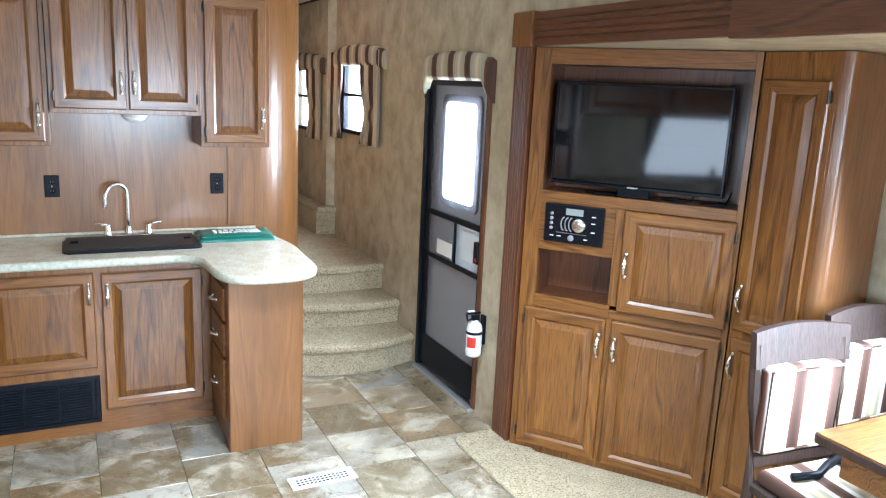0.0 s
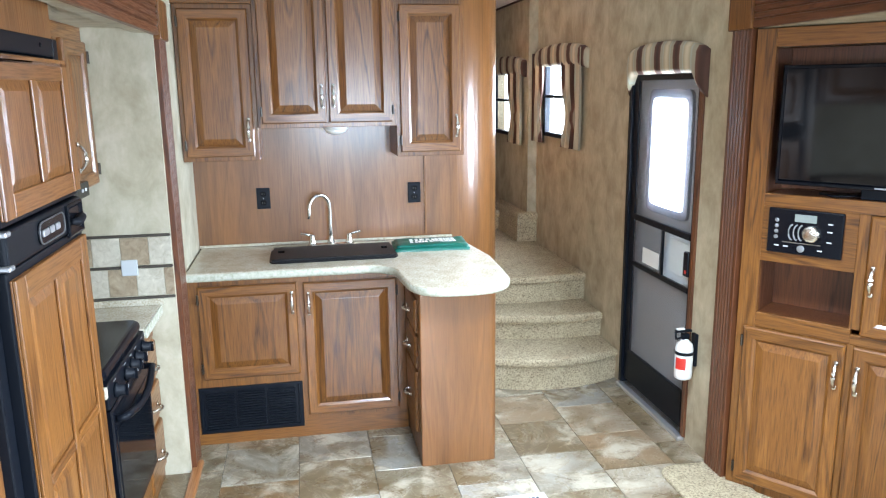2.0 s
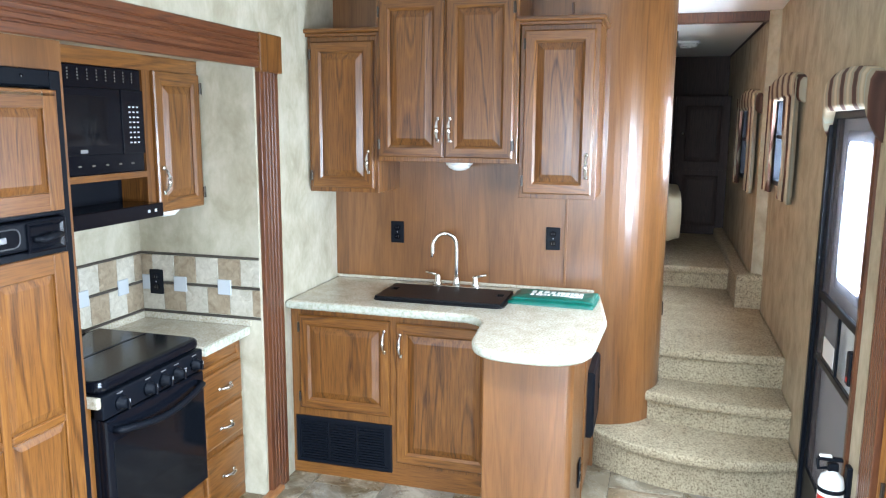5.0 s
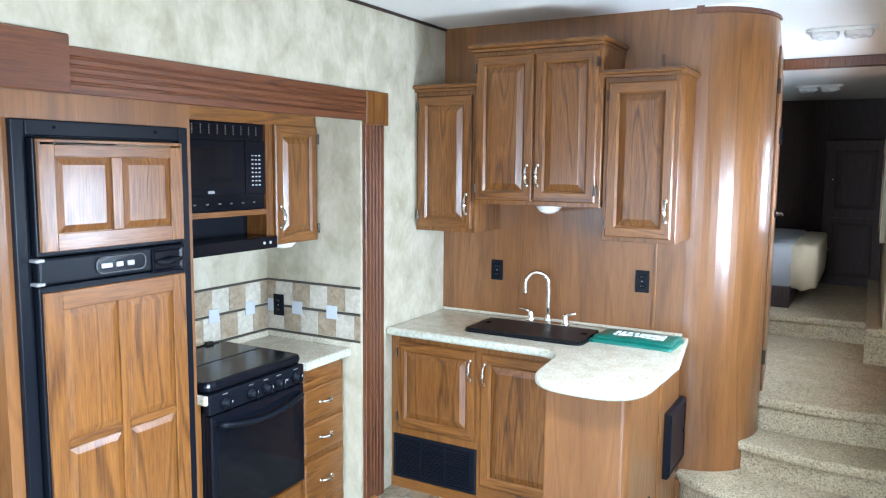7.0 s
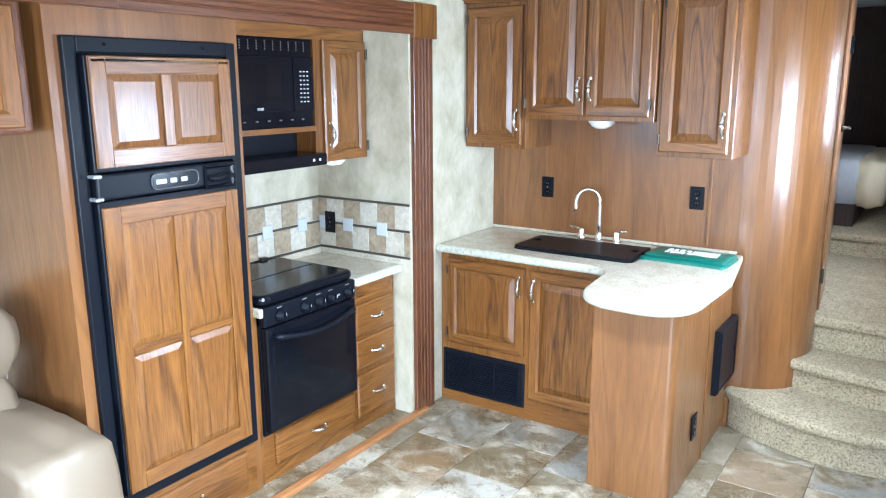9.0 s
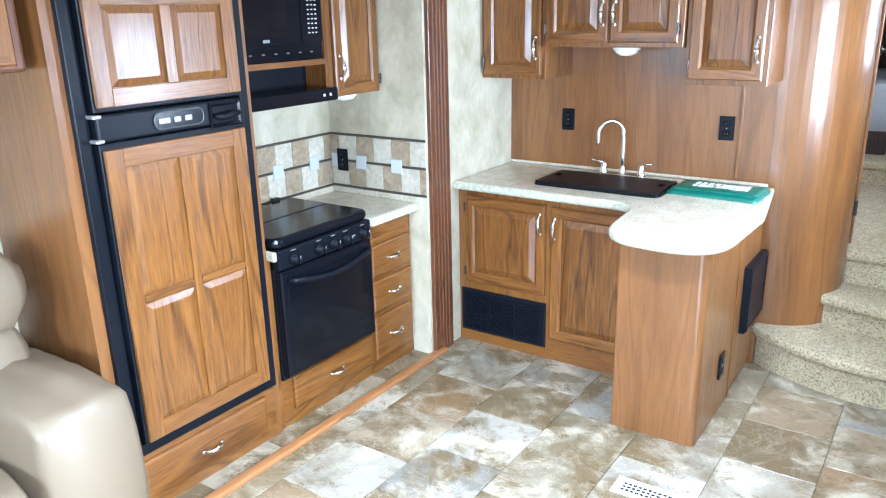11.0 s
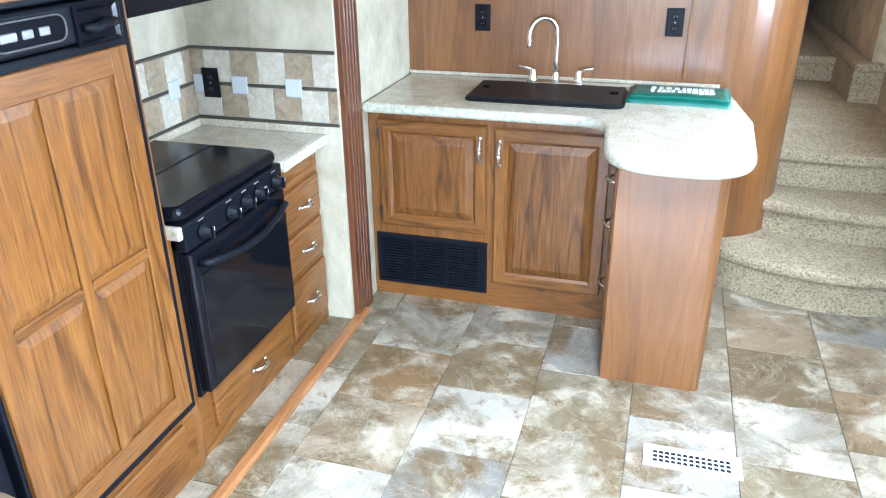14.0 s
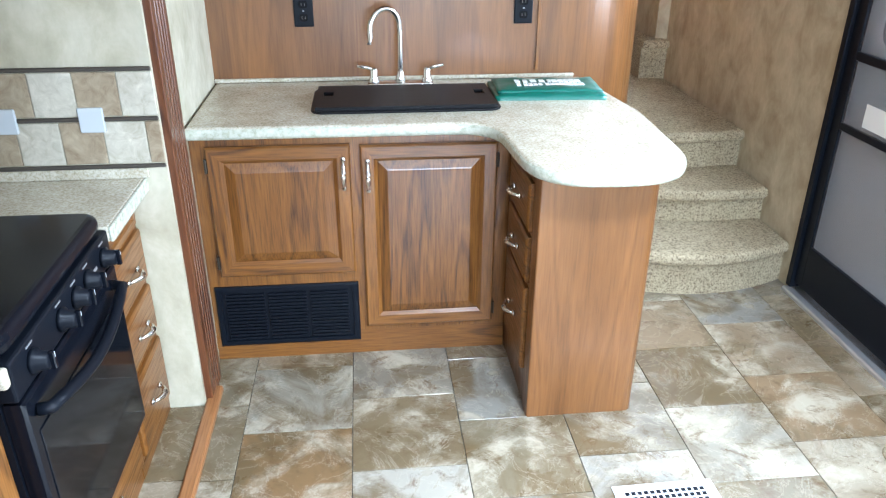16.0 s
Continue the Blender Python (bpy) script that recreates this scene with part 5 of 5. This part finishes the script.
dining_chair(pose(2.125, 1.60, 0.002, 0, 0, -5), "espresso wood dining chair with a pale striped cushion, beside the table")
dining_chair(pose(2.58, 1.66, 0.002, 0, 0, 0), "espresso wood dining chair with a pale striped cushion, against the wall")
strap = tube([(2.17, 1.47, 0.532), (2.27, 1.45, 0.531), (2.37, 1.49, 0.53), (2.48, 1.51, 0.531)], 0.014, 8)
solo("webbing_strap", strap, black_plastic, "dark webbing strap across the chair's seat", "strap", smooth=True)
table = thing("dining_table", pose(2.13, 0.47, 0.0), "oak-topped dinette table with a dark edge", "table")
part("tabletop", prism(rounded([(0, 0, 0.03), (0.9, 0, 0.03), (0.9, 0.92, 0.03), (0, 0.92, 0.03)], 5), 0.715, 0.74, 0.003), wood_h, table)
part("edge_band", prism(rounded([(-0.006, -0.006, 0.03), (0.906, -0.006, 0.03), (0.906, 0.926, 0.03), (-0.006, 0.926, 0.03)], 5), 0.705, 0.735, 0.004), wood_espresso, table, "dark edge band")
part("apron", box(0.06, 0.84, 0.06, 0.86, 0.6, 0.705, 0.004), wood_h, table)
for y in (0.22, 0.7):
    part("pedestal", box(0.2, 0.7, y - 0.03, y + 0.03, 0.0, 0.6, 0.006), wood_v, table)

# ---------------------------------------------------------------- sofa
def cushion(w, d, h, puff, seed):
    bm = bmesh.new()
    bmesh.ops.create_cube(bm, size=1)
    bmesh.ops.subdivide_edges(bm, edges=bm.edges[:], cuts=13, use_grid_fill=True)
    for vtx in bm.verts:
        p = vtx.co * 2
        q = Vector([math.copysign(abs(a) ** 1.0, a) for a in p])
        k = [math.sqrt(max(0.0, 1 - q[(i + 1) % 3] ** 2 / 2 - q[(i + 2) % 3] ** 2 / 2 + q[(i + 1) % 3] ** 2 * q[(i + 2) % 3] ** 2 / 3)) for i in range(3)]
        s = Vector((q[0] * k[0], q[1] * k[1], q[2] * k[2]))
        p = p.lerp(s, puff)
        wr = 0.014 * noise.noise(p * 2.2 + Vector((seed, 0, 0))) + 0.007 * noise.noise(p * 5.5 + Vector((0, seed, 0)))
        vtx.co = Vector((p.x * w / 2, p.y * d / 2, p.z * h / 2 + wr))
    return bm


sofa = thing("sofa", pose(-0.982, -0.17, 0), "puffy cream leather sofa beside the refrigerator cabinet", "sofa")
part("base", box(0.02, 0.78, -0.9, 1.86, 0.003, 0.26, 0.02, 2), leather, sofa)
part("arm", cushion(0.8, 0.34, 0.66, 0.45, 1), leather, sofa, "", pose(0.41, 1.74, 0.36), True)
part("arm", cushion(0.8, 0.34, 0.66, 0.45, 4), leather, sofa, "", pose(0.41, -0.95, 0.36), True)
for k in range(2):
    y = 0.42 + (k - 0.5) * 1.18
    part("seat_cushion", cushion(0.72, 1.17, 0.28, 0.3, 2 + k), leather, sofa, "", pose(0.45, y, 0.37), True)
    part("back_cushion", cushion(0.36, 1.2, 0.38, 0.4, 6 + k), leather, sofa, "", pose(0.2, y + 0.24 * k, 0.64, 0, -8), True)
    part("head_cushion", cushion(0.36, 1.22, 0.3, 0.45, 9 + k), leather, sofa, "", pose(0.2, y + 0.26 * k, 0.9, 0, -8), True)
ovh = thing("overhead_cabinet", pose(-0.52, -1.2, 1.58, 0, 0, FACE_POSX), "dark oak overhead cabinet above the sofa", "cabinet")
part("body", box(0.0, 2.93, 0.0, 0.52, 0.0, 0.4, 0.012, 2), wood_dark, ovh)
for k in range(4):
    panel_door(ovh, 0.02 + k * 0.725, 0, 0.02, 0.7, 0.36, "", None, "")

# ---------------------------------------------------------------- hall and bedroom
for k, (x, y, z) in enumerate(((1.63, 5.03, 2.478), (1.41, 7.15, 2.39))):
    cl = thing("ceiling_light", pose(x, y, z), "white twin-lens ceiling light, switched off", "light", "ceiling lights")
    part("base", prism(rounded([(-0.17, -0.075, 0.06), (0.17, -0.075, 0.06), (0.17, 0.075, 0.06), (-0.17, 0.075, 0.06)], 6), -0.018, 0.0, 0.006, 2), white_plastic, cl)
    for s in (-1, 1):
        part("diffuser", cushion(0.14, 0.12, 0.05, 0.6, k), mat("diffuser", (0.7, 0.7, 0.68), 0.2)[0], cl, "", pose(s * 0.08, 0, -0.024), True)
hdir = math.degrees(math.atan2(6.5 - hy, 1.215 - hx))
bd = thing("bathroom_door", pose(hx - 0.004, hy + 0.06, 0.52, 0, 0, hdir), "cherry veneer bathroom door with a dark lever, closed", "door")
part("leaf", box(0.06, 0.66, -0.012, 0.0, 0.0, 1.86, 0.003), veneer, bd)
for z in (0.2, 1.65):
    part("hinge", box(0.045, 0.062, -0.018, 0, z - 0.04, z + 0.04, 0.003), bronze, bd, "dark hinge")
kn = part("lever_handle", lathe([(0.024, 0), (0.024, 0.008), (0.01, 0.012), (0.01, 0.04)], 16), bronze, bd, "dark metal lever", pose(0.6, -0.012, 0.95, 90), True)
part("lever", tube([(0, 0, 0.038), (-0.05, 0, 0.04), (-0.1, 0, 0.036)], 0.009, 8), bronze, kn, "", None, True)
sw = thing("wall_switch", pose(hx - 0.11, hy + 1.3, 1.9, 0, 0, hdir), "black thermostat plate on the hall wall", "switch")
part("plate", box(0, 0.08, -0.02, 0, 0, 0.11, 0.004), black_plastic, sw)
part("rocker", box(0.025, 0.055, -0.026, -0.019, 0.03, 0.08, 0.003), black_gloss, sw)

bed = thing("bed", pose(0.5, 7.3, 0.69), "bed with a grey quilt on a dark wood platform", "bed")
part("platform", box(-0.72, 0.83, -0.68, 0.9, 0.0, 0.16, 0.005), wood_espresso, bed)
part("mattress", cushion(1.85, 1.72, 0.36, 0.2, 3), quilt, bed, "grey quilted cover", pose(-0.04, 0.15, 0.31), True)
part("quilt_border", cushion(0.26, 1.66, 0.37, 0.35, 8), quilt_gold, bed, "tan quilt border", pose(0.88, 0.15, 0.3), True)
part("pillow", cushion(0.4, 0.6, 0.16, 0.6, 5), quilt_gold, bed, "tan pillow", pose(0.0, 0.5, 0.55), True)
wr = thing("wardrobe", pose(1.44, 8.56, 0.69, 0, 0, 0), "dark wood wardrobe with panelled doors beside the bed", "wardrobe")
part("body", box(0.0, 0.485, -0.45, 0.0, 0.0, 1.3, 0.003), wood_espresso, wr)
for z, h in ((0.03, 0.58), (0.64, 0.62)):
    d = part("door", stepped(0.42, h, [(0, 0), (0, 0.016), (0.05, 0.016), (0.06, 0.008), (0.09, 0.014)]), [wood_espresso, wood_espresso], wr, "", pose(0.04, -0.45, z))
    part("knob", lathe([(0.008, 0), (0.014, 0.012), (0.004, 0.02)], 12), chrome, d, "", pose(0.03, -0.016, h * 0.5, 90), True)

# floor register
reg = thing("floor_register", pose(0.868, 2.878, 0.002, 0, 0, 1), "white metal floor register with three rows of slots", "floor vent")
part("frame", slab_with_holes("y", 0, 0.0035, 0, 0.3, 0, 0.105, [(0.03 + i * 0.0186, 0.0435 + i * 0.0186, 0.026 + j * 0.02, 0.041 + j * 0.02) for i in range(13) for j in range(3)]), mat("painted_steel", (0.7, 0.7, 0.68), 0.35)[0], reg, "", pose(0, 0.105, 0.0, 90))
# thin black sheet: the hollow's darkness under the slots put into colour
part("slot_shade", box(0.026, 0.274, 0.022, 0.09, -0.0008, 0.0018), black_plastic, reg, "flat black sheet put under the slots as their shade")

# ---------------------------------------------------------------- floor tiles
TX, TY = 0.346, 0.352
tile_meshes = {}


def floor_tile(parent, x0, x1, ya, yb, z):
    key = (round(x1 - x0, 3), round(yb - ya, 3))
    if key not in tile_meshes:
        w, d = key
        tile_meshes[key] = mesh_of(box(0.0012, w - 0.0012, 0.0012, d - 0.0012, 0, 0.006, 0.0012), "tile", slate)
    ob = new("tile", tile_meshes[key])
    ob.parent = parent
    ob.matrix_basis = pose(x0, ya, z)


tile_rng = random.Random(11)
for c in range(-1, 8):
    x0, x1 = 0.118 + c * TX - TX, 0.118 + c * TX
    x0, x1 = max(x0, L), min(x1, R)
    if x1 - x0 < 0.02:
        continue
    off = 3.327 if c % 2 == 0 else 3.124
    k = 4
    while off + k * TY > REAR:
        ya, yb = off + (k - 1) * TY, off + k * TY
        k -= 1
        ya, yb = max(ya, REAR), min(yb, BACK)
        if yb - ya > 0.02:
            floor_tile(floor, x0, x1, ya, yb, -0.005)
slide_floor = bpy.data.objects["slide_floor_kitchen"]
for k in range(12):
    floor_tile(slide_floor, -0.71, L - 0.002, 3.483 - (k + 1) * TY, 3.483 - k * TY, -0.001)
